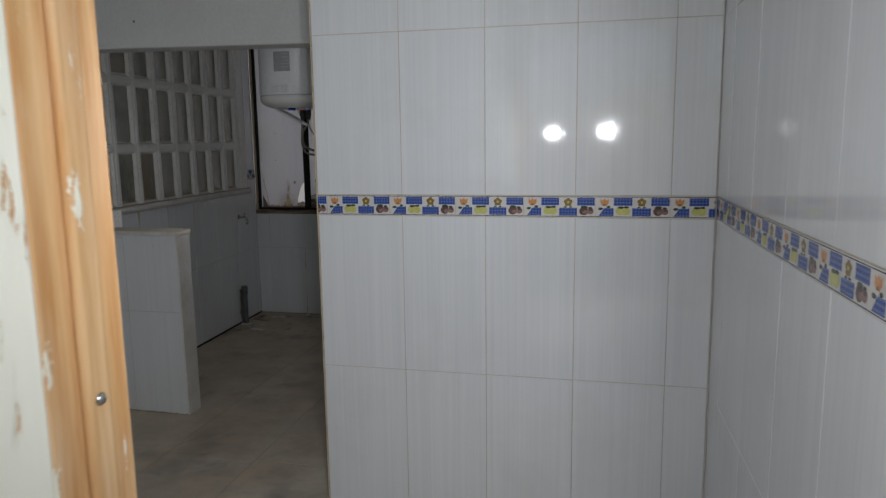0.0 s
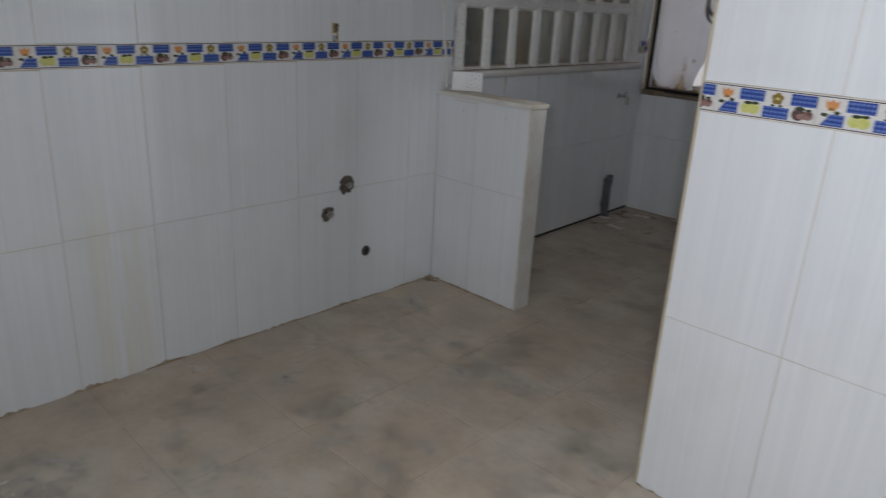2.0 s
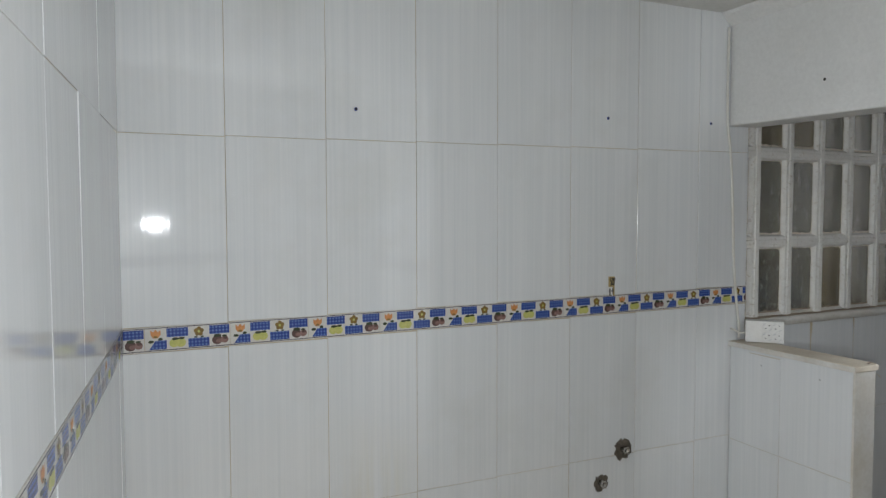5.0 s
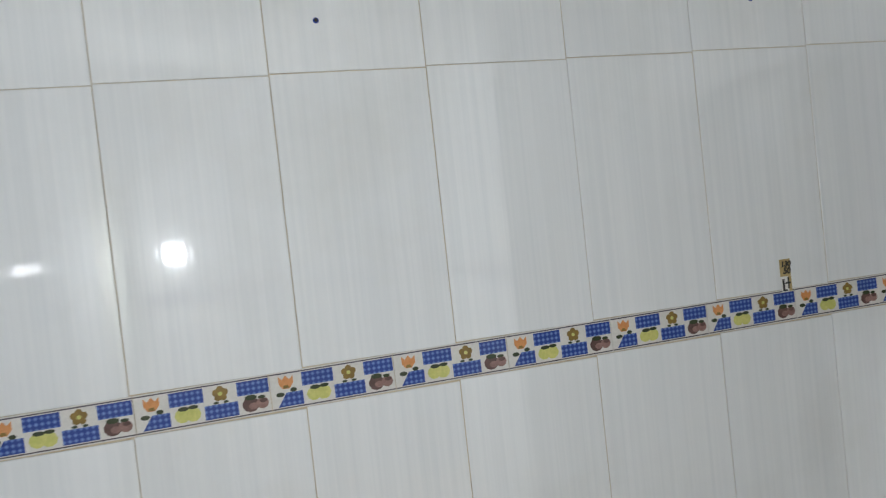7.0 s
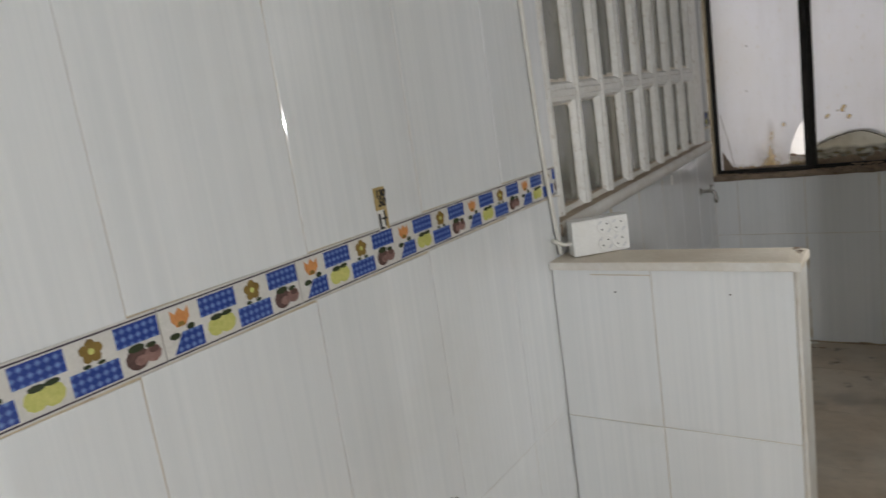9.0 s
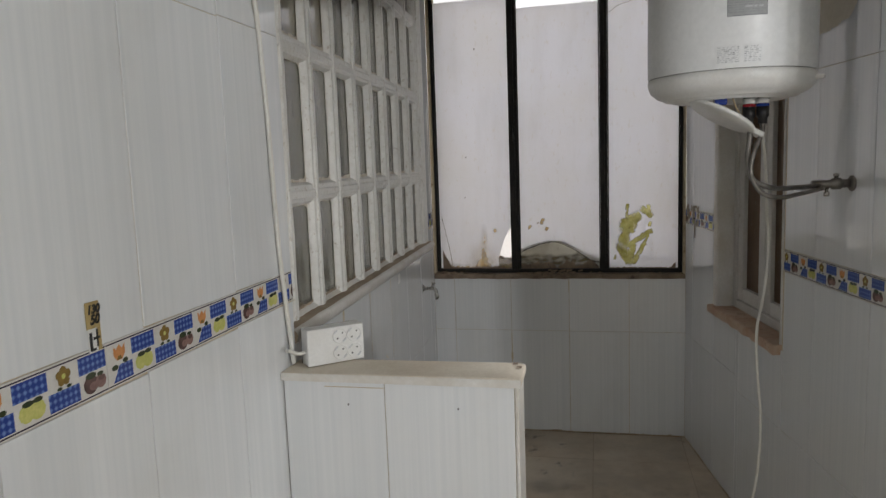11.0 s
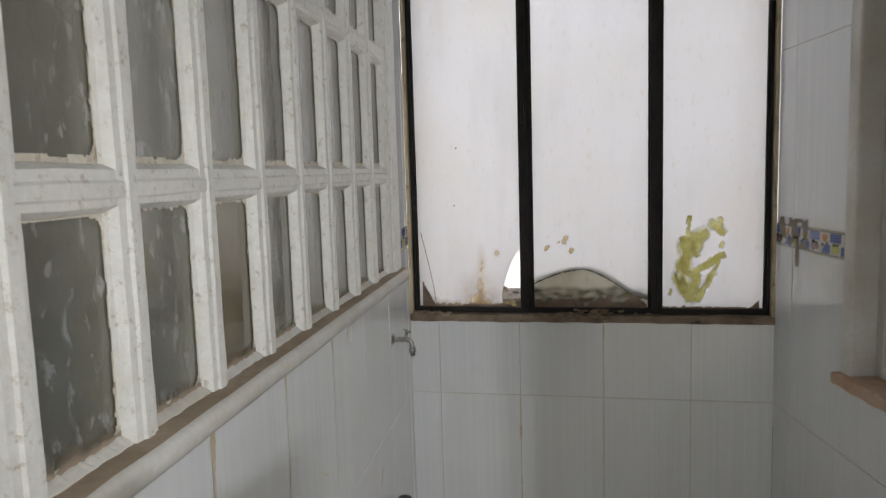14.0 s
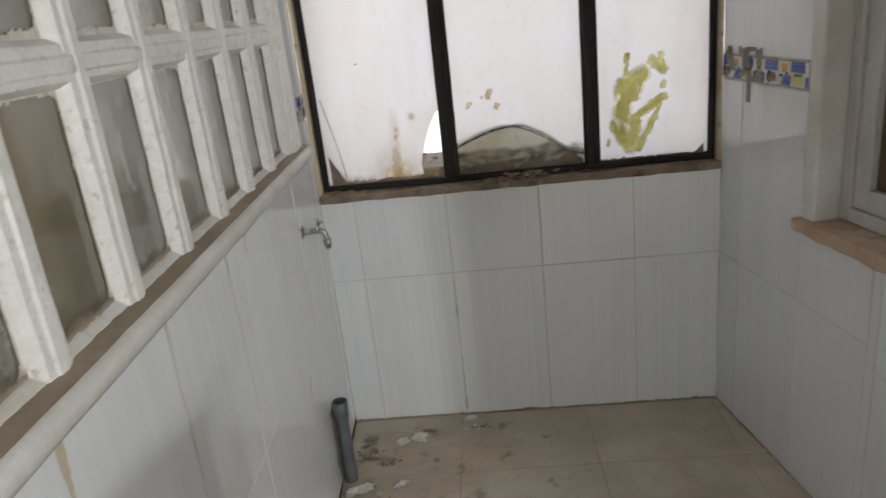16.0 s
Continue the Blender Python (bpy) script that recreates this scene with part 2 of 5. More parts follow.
# for an unseen sheet added above the hall to brighten the door jamb
HALL_DIFFUSER = clouded_glass("milky_roof_sheet", (0.92, 0.91, 0.88), 0.06, 0.4, (0.86, 0.84, 0.78), 0.5, 20.0)
OBSCURE = clouded_glass("hammered_obscured_glass", (0.45, 0.44, 0.375), 0.80, 0.13, (0.30, 0.28, 0.21), 1.0, 110.0, (0.85, 0.85, 0.83), 3.0, (0.59, 0.62, 0.8), 0.9, 1.0)
BROWN_GLASS = clouded_glass("brown_stained_glass", (0.42, 0.37, 0.25), 0.80, 0.20, (0.24, 0.195, 0.12), 0.8, 95.0, (0.6, 0.58, 0.5), 3.0, (0.605, 0.65, 0.5), 0.5, 1.0)
CASEMENT = clouded_glass("brown_casement_glass", (0.42, 0.30, 0.21), 0.45, 0.25, (0.30, 0.21, 0.14), 0.8, 30.0)
WOOD_GREY = surface("grey_painted_window_wood", (0.66, 0.645, 0.605), (0.56, 0.535, 0.49), 0.5, 6.0, 80.0, 0.3, dirt=(0.33, 0.27, 0.21), dirt_cut=0.63)
PINE = pine("bare_pine_with_flaked_paint", (0.86, 0.84, 0.70), 0.61)
PAINTED = pine("cream_painted_pine", (0.86, 0.855, 0.74), 0.375)
TOP = surface("raw_chipboard_top", (0.74, 0.675, 0.57), (0.64, 0.56, 0.45), 0.75, 7.0, 110.0, 0.3, dirt=(0.36, 0.26, 0.17), dirt_cut=0.66)
ENAMEL = surface("white_enamel", (0.82, 0.83, 0.83), (0.79, 0.80, 0.80), 0.36, 2.0, 60.0, 0.02)
PLASTIC = surface("white_plastic", (0.80, 0.80, 0.78), (0.74, 0.73, 0.70), 0.35, 10.0, 120.0, 0.06, dirt=(0.6, 0.56, 0.48), dirt_cut=0.68)
CABLE = surface("white_cable_sheath", (0.76, 0.75, 0.70), (0.68, 0.66, 0.60), 0.45, 12.0, 90.0, 0.08)
# near black for dark edges, and for the shade inside holes and gaps
DARK = surface("dark_recess", (0.02, 0.018, 0.016), (0.05, 0.04, 0.03), 0.8, 20.0, 90.0, 0.3)
BLACK = surface("black_plastic", (0.015, 0.015, 0.016), (0.03, 0.03, 0.03), 0.4, 20.0, 90.0, 0.1)
CHROME = surface("tarnished_chrome", (0.62, 0.61, 0.58), (0.42, 0.40, 0.37), 0.24, 25.0, 140.0, 0.15, metal=1.0)
STEEL = surface("braided_steel_hose", (0.30, 0.28, 0.26), (0.20, 0.185, 0.165), 0.42, 40.0, 380.0, 0.8, metal=0.9)
PVC = surface("grey_plastic_pipe", (0.17, 0.19, 0.20), (0.11, 0.12, 0.13), 0.4, 12.0, 90.0, 0.1)
SILVER = surface("silver_rating_label", (0.42, 0.43, 0.43), (0.36, 0.37, 0.37), 0.4, 30.0, 150.0, 0.0)
FAINT = surface("faint_grey_print", (0.52, 0.53, 0.54), (0.62, 0.63, 0.64), 0.5, 160.0, 300.0, 0.0)
INK = surface("grey_label_print", (0.30, 0.31, 0.32), (0.38, 0.39, 0.40), 0.5, 60.0, 200.0, 0.0)
RED = plain_glaze("red_ring", (0.45, 0.03, 0.04), (0.35, 0.02, 0.03))
BLUE = plain_glaze("blue_ring", (0.03, 0.08, 0.42), (0.02, 0.05, 0.3))
TAPE = surface("brown_masking_tape", (0.50, 0.38, 0.17), (0.40, 0.29, 0.12), 0.6, 30.0, 150.0, 0.1)
MARKER = surface("black_marker", (0.012, 0.011, 0.01), (0.02, 0.02, 0.02), 0.5, 30.0, 150.0, 0.0)
RENDERING = surface("bare_cement", (0.33, 0.29, 0.24), (0.22, 0.185, 0.15), 0.9, 25.0, 150.0, 0.9)
# broken cement, darkened to carry the shade of the holes
HOLE = surface("dark_broken_cement", (0.17, 0.14, 0.11), (0.07, 0.06, 0.045), 0.9, 60.0, 190.0, 1.0, dirt=(0.35, 0.31, 0.26), dirt_cut=0.6)
BARREL = surface("blue_plastic_drum", (0.03, 0.29, 0.72), (0.025, 0.23, 0.60), 0.45, 5.0, 60.0, 0.1)
CURTAIN = surface("brown_curtain", (0.24, 0.145, 0.085), (0.16, 0.095, 0.06), 0.9, 6.0, 180.0, 0.3)
SMEAR = clouded_glass("olive_paint_smear", (0.62, 0.59, 0.22), 0.04, 0.6, (0.30, 0.26, 0.02), 1.0, 60.0, (0.80, 0.78, 0.58), 24.0)
PANE_RUST = clouded_glass("rust_on_glass", (0.66, 0.49, 0.21), 0.05, 0.6, (0.45, 0.26, 0.065), 1.0, 60.0, (0.85, 0.75, 0.6), 11.0)
MOSS = surface("olive_moss", (0.20, 0.17, 0.085), (0.11, 0.085, 0.05), 0.95, 30.0, 140.0, 0.6, dirt=(0.34, 0.29, 0.20), dirt_cut=0.58)
DRIP = surface("dried_drip", (0.52, 0.43, 0.29), (0.62, 0.55, 0.43), 0.8, 20.0, 90.0, 0.2)
RUST = surface("rust_stain", (0.52, 0.36, 0.17), (0.68, 0.57, 0.40), 0.8, 20.0, 90.0, 0.2)
CRUMBS = surface("plaster_crumbs", (0.66, 0.63, 0.57), (0.45, 0.36, 0.26), 0.9, 14.0, 90.0, 0.4)
LEAFDIRT = surface("rotten_leaf_litter", (0.20, 0.14, 0.09), (0.34, 0.26, 0.18), 0.95, 22.0, 90.0, 0.8)
GINGHAM = gingham("blue_gingham_glaze")
CREAM = plain_glaze("cream_border_glaze", (0.72, 0.70, 0.66), (0.66, 0.64, 0.60))
LINE = plain_glaze("dark_border_line", (0.05, 0.045, 0.07), (0.10, 0.08, 0.09))
ORANGE = plain_glaze("orange_glaze", (0.70, 0.33, 0.13), (0.60, 0.24, 0.08))
LEMON = plain_glaze("lemon_glaze", (0.66, 0.63, 0.22), (0.50, 0.52, 0.14))
OCHRE = plain_glaze("ochre_glaze", (0.19, 0.12, 0.035), (0.29, 0.19, 0.05))
PLUM = plain_glaze("plum_glaze", (0.085, 0.05, 0.045), (0.15, 0.085, 0.075))
ROSE = plain_glaze("dusty_rose_glaze", (0.33, 0.20, 0.175), (0.22, 0.125, 0.11))
LEAF = plain_glaze("dark_leaf_glaze", (0.035, 0.05, 0.025), (0.05, 0.06, 0.03))


# ---- thin coats whose cover fades out ----
def soft(material):
    """The same material as a coat that thins out with the mesh's own cover."""
    m = material.copy()
    m.name = "thin_" + material.name
    t = m.node_tree
    out = t.nodes["Material Output"]
    shade = out.inputs[0].links[0].from_socket
    fac = t.nodes.new("ShaderNodeAttribute")
    fac.attribute_name = "cover"
    clear = t.nodes.new("ShaderNodeBsdfTransparent")
    blend = t.nodes.new("ShaderNodeMixShader")
    t.links.new(fac.outputs["Fac"], blend.inputs[0])
    t.links.new(clear.outputs[0], blend.inputs[1])
    t.links.new(shade, blend.inputs[2])
    t.links.new(blend.outputs[0], out.inputs[0])
    return m


GRIME = soft(SILL)
THIN_SMEAR, THIN_RUST = soft(SMEAR), soft(PANE_RUST)

# ---- mesh helpers ----
def mesh_of(bm, name, mats, smooth=False):
    me = bpy.data.meshes.new(name)
    if smooth:
        for f in bm.faces:
            f.smooth = True
    bm.to_mesh(me)
    bm.free()
    for m in mats if isinstance(mats, (list, tuple)) else [mats]:
        me.materials.append(m)
    return me


def part(name, bm, material, parent=None, label="", m=None, smooth=False):
    """Links a bmesh as one object, under a thing where a parent is given."""
    ob = new(name, mesh_of(bm, name, material, smooth))
    if m is not None:
        ob.matrix_basis = m
    ob.parent = parent
    if label:
        tagged(ob, label)
    return ob


def again(name, me, parent, m):
    ob = new(name, me)
    ob.parent, ob.matrix_basis = parent, m
    return ob


def holder(name, m, label, category, group="", kind=""):
    ob = new(name)
    ob.empty_display_size = 0.05
    ob.matrix_basis = m
    return tagged(ob, label, category, group, kind)


def add_box(bm, a, b, bevel=0.0, seg=1, mat=0):
    made = bmesh.ops.create_cube(bm, size=1.0)["verts"]
    for v in made:
        v.co = Vector([a[i] if v.co[i] < 0 else b[i] for i in range(3)])
    faces = list({f for v in made for f in v.link_faces})
    for f in faces:
        f.material_index = mat
    if bevel:
        edges = list({e for f in faces for e in f.edges})
        out = bmesh.ops.bevel(bm, geom=edges, offset=bevel, segments=seg, profile=0.5, affect="EDGES", clamp_overlap=True)
        for f in out["faces"]:
            f.material_index = mat
    return bm


def box_bm(a, b, bevel=0.0, seg=1):
    return add_box(bmesh.new(), a, b, bevel, seg)


def lathe(bm, profile, n=32, m=None, mat=0):
    """Turns a profile of (radius, height) round z; ends with radius 0 close."""
    rings = []
    for r, z in profile:
        if r <= 1e-6:
            rings.append([bm.verts.new((0, 0, z))])
        else:
            rings.append([bm.verts.new((r * math.cos(2 * math.pi * i / n), r * math.sin(2 * math.pi * i / n), z)) for i in range(n)])
    for lo, hi in zip(rings, rings[1:]):
        for i in range(n):
            j = (i + 1) % n
            if len(lo) == 1:
                f = bm.faces.new((lo[0], hi[j], hi[i]))
            elif len(hi) == 1:
                f = bm.faces.new((lo[i], lo[j], hi[0]))
            else:
                f = bm.faces.new((lo[i], lo[j], hi[j], hi[i]))
            f.material_index, f.smooth = mat, True
    if m is not None:
        bmesh.ops.transform(bm, matrix=m, verts=[v for r in rings for v in r])
    return bm


def tube(bm, points, r, n=8, ribs=0.0):
    """A round tube along a smooth line through the points; ribs: relief of a corrugated hose."""
    pts = [Vector(p) for p in points]
    ext = [2 * pts[0] - pts[1], *pts, 2 * pts[-1] - pts[-2]]
    line = []
    for i in range(1, len(ext) - 2):
        a, b, c, d = ext[i - 1:i + 3]
        for k in range(10):
            s = k / 10
            line.append(0.5 * (2 * b + (c - a) * s + (2 * a - 5 * b + 4 * c - d) * s * s + (3 * b - a - 3 * c + d) * s ** 3))
    line.append(pts[-1])
    rings, side = [], Vector((0.3, 0.9, 0.2))
    for i, p in enumerate(line):
        d = (line[min(i + 1, len(line) - 1)] - line[max(i - 1, 0)]).normalized()
        side = (side - d * side.dot(d)).normalized()
        up = d.cross(side)
        rr = r * (1 + ribs * (i % 2))
        rings.append([bm.verts.new(p + rr * (math.cos(2 * math.pi * k / n) * side + math.sin(2 * math.pi * k / n) * up)) for k in range(n)])
    for lo, hi in zip(rings, rings[1:]):
        for k in range(n):
            bm.faces.new((lo[k], lo[(k + 1) % n], hi[(k + 1) % n], hi[k])).smooth = True
    bm.faces.new(rings[0][::-1])
    bm.faces.new(rings[-1])
    return bm


def slab(bm, outline, y0, y1, mat=0):
    """A plate with a free outline in x and z, from y0 (front) to y1."""
    front = [bm.verts.new((x, y0, z)) for x, z in outline]
    back = [bm.verts.new((x, y1, z)) for x, z in outline]
    n = len(outline)
    made = [bm.faces.new(front), bm.faces.new(back[::-1])]
    made += [bm.faces.new((front[i], back[i], back[(i + 1) % n], front[(i + 1) % n])) for i in range(n)]
    for f in made:
        f.material_index = mat
    bmesh.ops.recalc_face_normals(bm, faces=made)
    return bm


def sheet(bm, w, h, inside, cell=0.006, thick=0.0008):
    """A thin coat of paint or dirt with a ragged outline: the cells of a fine net for which inside(x, z) holds."""
    grid = {}

    def vert(i, k):
        if (i, k) not in grid:
            j = 0.35 * cell
            p = noise.noise_vector((i * 0.71, k * 0.93, 3.3)) * j
            grid[i, k] = bm.verts.new((i * cell + p.x, -thick, k * cell + p.y))
        return grid[i, k]
    for i in range(int(w / cell)):
        for k in range(int(h / cell)):
            if inside((i + 0.5) * cell, (k + 0.5) * cell):
                bm.faces.new((vert(i, k), vert(i + 1, k), vert(i + 1, k + 1), vert(i, k + 1)))
    return bm


def film(w, h, cover, cell=0.004, thick=0.0008):
    """A stain that thins out towards its rim: cover(x, z) from 0 to 1."""
    bm = bmesh.new()
    layer = bm.verts.layers.float.new("cover")
    grid, amount = {}, {}

    def vert(i, k):
        if (i, k) not in grid:
            grid[i, k] = bm.verts.new((i * cell, -thick, k * cell))
            grid[i, k][layer] = amount[i, k]
        return grid[i, k]
    nx, nz = int(w / cell), int(h / cell)
    for i in range(nx + 1):
        for k in range(nz + 1):
            amount[i, k] = max(0.0, min(1.0, cover(i * cell, k * cell)))
    for i in range(nx):
        for k in range(nz):
            ring = ((i, k), (i + 1, k), (i + 1, k + 1), (i, k + 1))
            if max(amount[q] for q in ring) > 0.01:
                bm.faces.new([vert(*q) for q in ring])
    return bm


def carve(x0, x1, z0, z1, holes):
    """The rectangle less the holes, as rectangles."""
    rects = [(x0, x1, z0, z1)]
    for a, b, c, d in holes:
        left = []
        for p, q, r, s in rects:
            if q <= a or p >= b or s <= c or r >= d:
                left.append((p, q, r, s))
                continue
            if p < a:
                left.append((p, a, r, s))
            if q > b:
                left.append((b, q, r, s))
            if r < c:
                left.append((max(p, a), min(q, b), r, c))
            if s > d:
                left.append((max(p, a), min(q, b), d, s))
        rects = left
    return rects


def face_of(start, end, z=0.0):
    """The pose of a wall's face, x along it to the right as seen from the room, y into the wall."""
    d = math.degrees(math.atan2(end[1] - start[1], end[0] - start[0]))
    return pose(start[0], start[1], z, 0, 0, d), math.hypot(end[0] - start[0], end[1] - start[1])


def wall(name, start, end, top, thick, material, holes=(), label="", back=0.0025):
    m, length = face_of(start, end)
    bm = bmesh.new()
    for a, b, c, d in carve(0, length, -0.08, top, holes):
        add_box(bm, (a, back, c), (b, thick, d))
    return tagged(part(name, bm, material, None, label, m), kind="structure"), length


TILES = {}


def tile_mesh(w, h):
    """One wall tile with a softened rim, front face at y = 0."""
    key = (round(w, 3), round(h, 3))
    if key not in TILES:
        g, c, d = 0.0009, 0.0012, 0.005
        bm = bmesh.new()
        outer = [(g, g), (w - g, g), (w - g, h - g), (g, h - g)]
        inner = [(g + c, g + c), (w - g - c, g + c), (w - g - c, h - g - c), (g + c, h - g - c)]
        f = [bm.verts.new((x, 0, z)) for x, z in inner]
        s = [bm.verts.new((x, 0.0009, z)) for x, z in outer]
        b = [bm.verts.new((x, d, z)) for x, z in outer]
        bm.faces.new(f)
        for i in range(4):
            j = (i + 1) % 4
            bm.faces.new((s[i], s[j], f[j], f[i]))
            bm.faces.new((b[i], b[j], s[j], s[i]))
        TILES[key] = mesh_of(bm, "tile", TILE)
    return TILES[key]


def petal(cx, cz, r, sx, sz, n, turn=0.0):
    return [(cx + sx * r * math.cos(turn + 2 * math.pi * i / n), cz + sz * r * math.sin(turn + 2 * math.pi * i / n)) for i in range(n)]


BORDERS = {}
BW, BH = 0.2455, 0.077


def border_mesh(a, b):
    """One border tile, or the stretch a..b of it: gingham and fruit cells in turn between two dark lines."""
    key = (round(a, 3), round(b, 3))
    if key in BORDERS:
        return BORDERS[key]
    bm = bmesh.new()
    add_box(bm, (a + 0.0008, -0.0008, 0.001), (b - 0.0008, 0.005, BH - 0.001))
    mats = [CREAM, GINGHAM, ORANGE, LEMON, OCHRE, PLUM, LEAF, LINE, ROSE]
    u, lo, hi = BW / 4, 0.0075, BH - 0.0075
    mid_a, mid_b = lo + (hi - lo) * 0.565, lo + (hi - lo) * 0.435

    def flat(outline, mat, y):
        pts = [(min(max(x, a + 0.001), b - 0.001), z) for x, z in outline]
        if max(p[0] for p in pts) - min(p[0] for p in pts) < 0.002:
            return
        f = bm.faces.new([bm.verts.new((x, y, z)) for x, z in pts])
        f.material_index = mat
        f.normal_update()
        if f.normal.y > 0:
            f.normal_flip()
    rect = lambda x0, x1, z0, z1: [(x0, z0), (x1, z0), (x1, z1), (x0, z1)]
    flat(rect(0, BW, 0.0034, 0.0058), 7, -0.0011)
    flat(rect(0, BW, BH - 0.0058, BH - 0.0034), 7, -0.0011)
    flat([(0.012, lo), (u, lo), (u, mid_b), (0.030, mid_b)], 1, -0.0011)
    flat(rect(u, 2 * u, mid_a, hi), 1, -0.0011)
    flat(rect(2 * u, 3 * u, lo, mid_b), 1, -0.0011)
    flat(rect(3 * u, 4 * u - 0.002, mid_a, hi), 1, -0.0011)
    for x in (u, 2 * u, 3 * u):
        flat(rect(x - 0.0006, x + 0.0006, lo, hi), 7, -0.0013)
    # tulip
    flat([(0.017, 0.052), (0.024, 0.042), (0.037, 0.042), (0.045, 0.052), (0.045, 0.067), (0.038, 0.060), (0.031, 0.068), (0.024, 0.060), (0.017, 0.067)], 2, -0.0014)
    flat(rect(0.0305, 0.0318, 0.030, 0.044), 6, -0.0014)
    flat(petal(0.018, 0.032, 0.0085, 1.0, 0.55, 8, 0.5), 6, -0.0015)
    flat([(0.024, 0.043), (0.037, 0.043), (0.034, 0.049), (0.027, 0.049)], 4, -0.0016)
    flat(petal(0.044, 0.0385, 0.0075, 0.9, 0.6, 8, -0.5), 6, -0.0015)
    # lemons
    for x, r in ((u + 0.021, 0.0142), (u + 0.040, 0.0148)):
        flat(petal(x, 0.024, r, 1.0, 0.95, 10), 3, -0.0014 - x * 0.001)
    flat(petal(u + 0.024, 0.0365, 0.0105, 1.0, 0.42, 8, 0.3), 6, -0.0016)
    flat(petal(u + 0.042, 0.0375, 0.0095, 1.0, 0.42, 8, -0.3), 6, -0.0016)
    # flower
    for i in range(5):
        t = 2 * math.pi * i / 5 + 0.3
        flat(petal(2 * u + 0.031 + 0.0085 * math.cos(t), 0.054 + 0.0085 * math.sin(t), 0.0070, 1, 1, 7), 4, -0.0014 - i * 0.00002)
    flat(petal(2 * u + 0.031, 0.054, 0.0042, 1, 1, 7), 3, -0.0017)
    flat(rect(2 * u + 0.0304, 2 * u + 0.0316, 0.034, 0.047), 6, -0.0013)
    flat(petal(2 * u + 0.022, 0.0375, 0.0055, 1.0, 0.5, 7, 0.4), 6, -0.0015)
    flat(petal(2 * u + 0.040, 0.0375, 0.0055, 1.0, 0.5, 7, -0.4), 6, -0.0015)
    # plums
    flat(petal(3 * u + 0.023, 0.0235, 0.0160, 1.0, 0.92, 11), 5, -0.0014)
    flat(petal(3 * u + 0.028, 0.020, 0.0085, 1.1, 0.8, 9), 8, -0.00155)
    flat(petal(3 * u + 0.045, 0.0235, 0.0120, 1.0, 0.95, 9), 8, -0.0016)
    flat(petal(3 * u + 0.047, 0.028, 0.0062, 1.2, 0.7, 8), 5, -0.00165)
    flat(petal(3 * u + 0.024, 0.037, 0.0120, 1.0, 0.45, 8, 0.3), 6, -0.0017)
    flat(petal(3 * u + 0.044, 0.035, 0.008, 1.0, 0.45, 7, -0.3), 6, -0.0017)
    BORDERS[key] = mesh_of(bm, "border_tile", mats)
    return BORDERS[key]


def clad(wall_ob, columns, rows, holes=(), band=None, tilt=0.0):
    """Sets tiles on a wall between the column and row lines; band: (z, first joint, x0, x1) of the border course."""
    for x0, x1 in zip(columns, columns[1:]):
        for z0, z1 in zip(rows, rows[1:]):
            if band and abs(z0 - band[0]) < 0.02:
                continue
            for a, b, c, d in carve(x0, x1, z0, z1, holes):
                if b - a > 0.008 and d - c > 0.008:
                    lift = tilt * (0.5 * (a + b))
                    off = random.uniform(-0.0005, 0.0005)
                    again("tile", tile_mesh(b - a, d - c), wall_ob, pose(a, off, c + lift, random.uniform(-0.12, 0.12), 0, random.uniform(-0.15, 0.15)))
    if band:
        z, joint, x0, x1 = band
        k = math.floor((x0 - joint) / BW)
        while joint + k * BW < x1:
            s = joint + k * BW
            for p, q, _, _ in carve(max(s, x0), min(s + BW, x1), z, z + BH, holes):
                if q - p > 0.01:
                    again("border_tile", border_mesh(p - s, q - s), wall_ob, pose(s, 0, z + tilt * (s + BW / 2), 0, -math.degrees(tilt), 0))
            k += 1


def lines(first, pitch, x0, x1):
    """Joint lines at a pitch, between the two ends of a wall."""
    k = math.ceil((x0 + 0.01 - first) / pitch)
    out = [x0]
    while first + k * pitch < x1 - 0.01:
        out.append(first + k * pitch)
        k += 1
    return out + [x1]


# ---- structure ----
CEIL, CEIL_UTIL = 2.37, 2.50
ROWS = [-0.06, 0.546, 1.117, 1.194, 1.769, CEIL]
ROWS_P = [-0.06, 0.570, 1.156, 1.233, 1.808, CEIL]

wall_left, L_LEN = wall("wall_left", (-2.5, 0.51), (-2.5, 2.985), CEIL_UTIL, 0.028, GROUT, label="white tiled kitchen wall with a fruit border")
wall_util, U_LEN = wall("wall_utility_left", (-2.515, 2.80), (-2.62, 5.07), CEIL_UTIL, 0.13, GROUT, [(0.04, 2.135, 1.05, 2.46)], "white tiled utility wall below a lattice window")
wall_win, W_LEN = wall("wall_window", (-2.62, 5.07), (-1.305, 5.07), CEIL_UTIL, 0.16, GROUT, [(0.012, 1.303, 0.865, 2.375)], "white tiled end wall below an iron window")
wall_side, S_LEN = wall("wall_utility_right", (-1.305, 5.07), (-0.845, 2.205), CEIL_UTIL, 0.15, GROUT, [(0.446, 1.155, 0.80, 1.98)], "white tiled utility wall with a recessed window")
wall_part, P_LEN = wall("wall_partition", (-0.845, 2.2), (0.567, 2.2), CEIL, 0.14, GROUT, label="white tiled partition with a fruit border")
wall_right, R_LEN = wall("wall_right", (0.570, 2.2), (0.628, 0.31), CEIL, 0.14, GROUT, label="white tiled side wall with a fruit border")
wall_back, B_LEN = wall("wall_back", (-0.318, 0.345), (-2.5, 0.513), CEIL, 0.13, GROUT, label="white tiled back wall beside the doorway")

# plaster and masonry that closes the place round the rooms, but for the hall's open far end
def block(name, a, b, material, label=""):
    return tagged(part(name, box_bm(a, b), material, None, label), kind="structure")


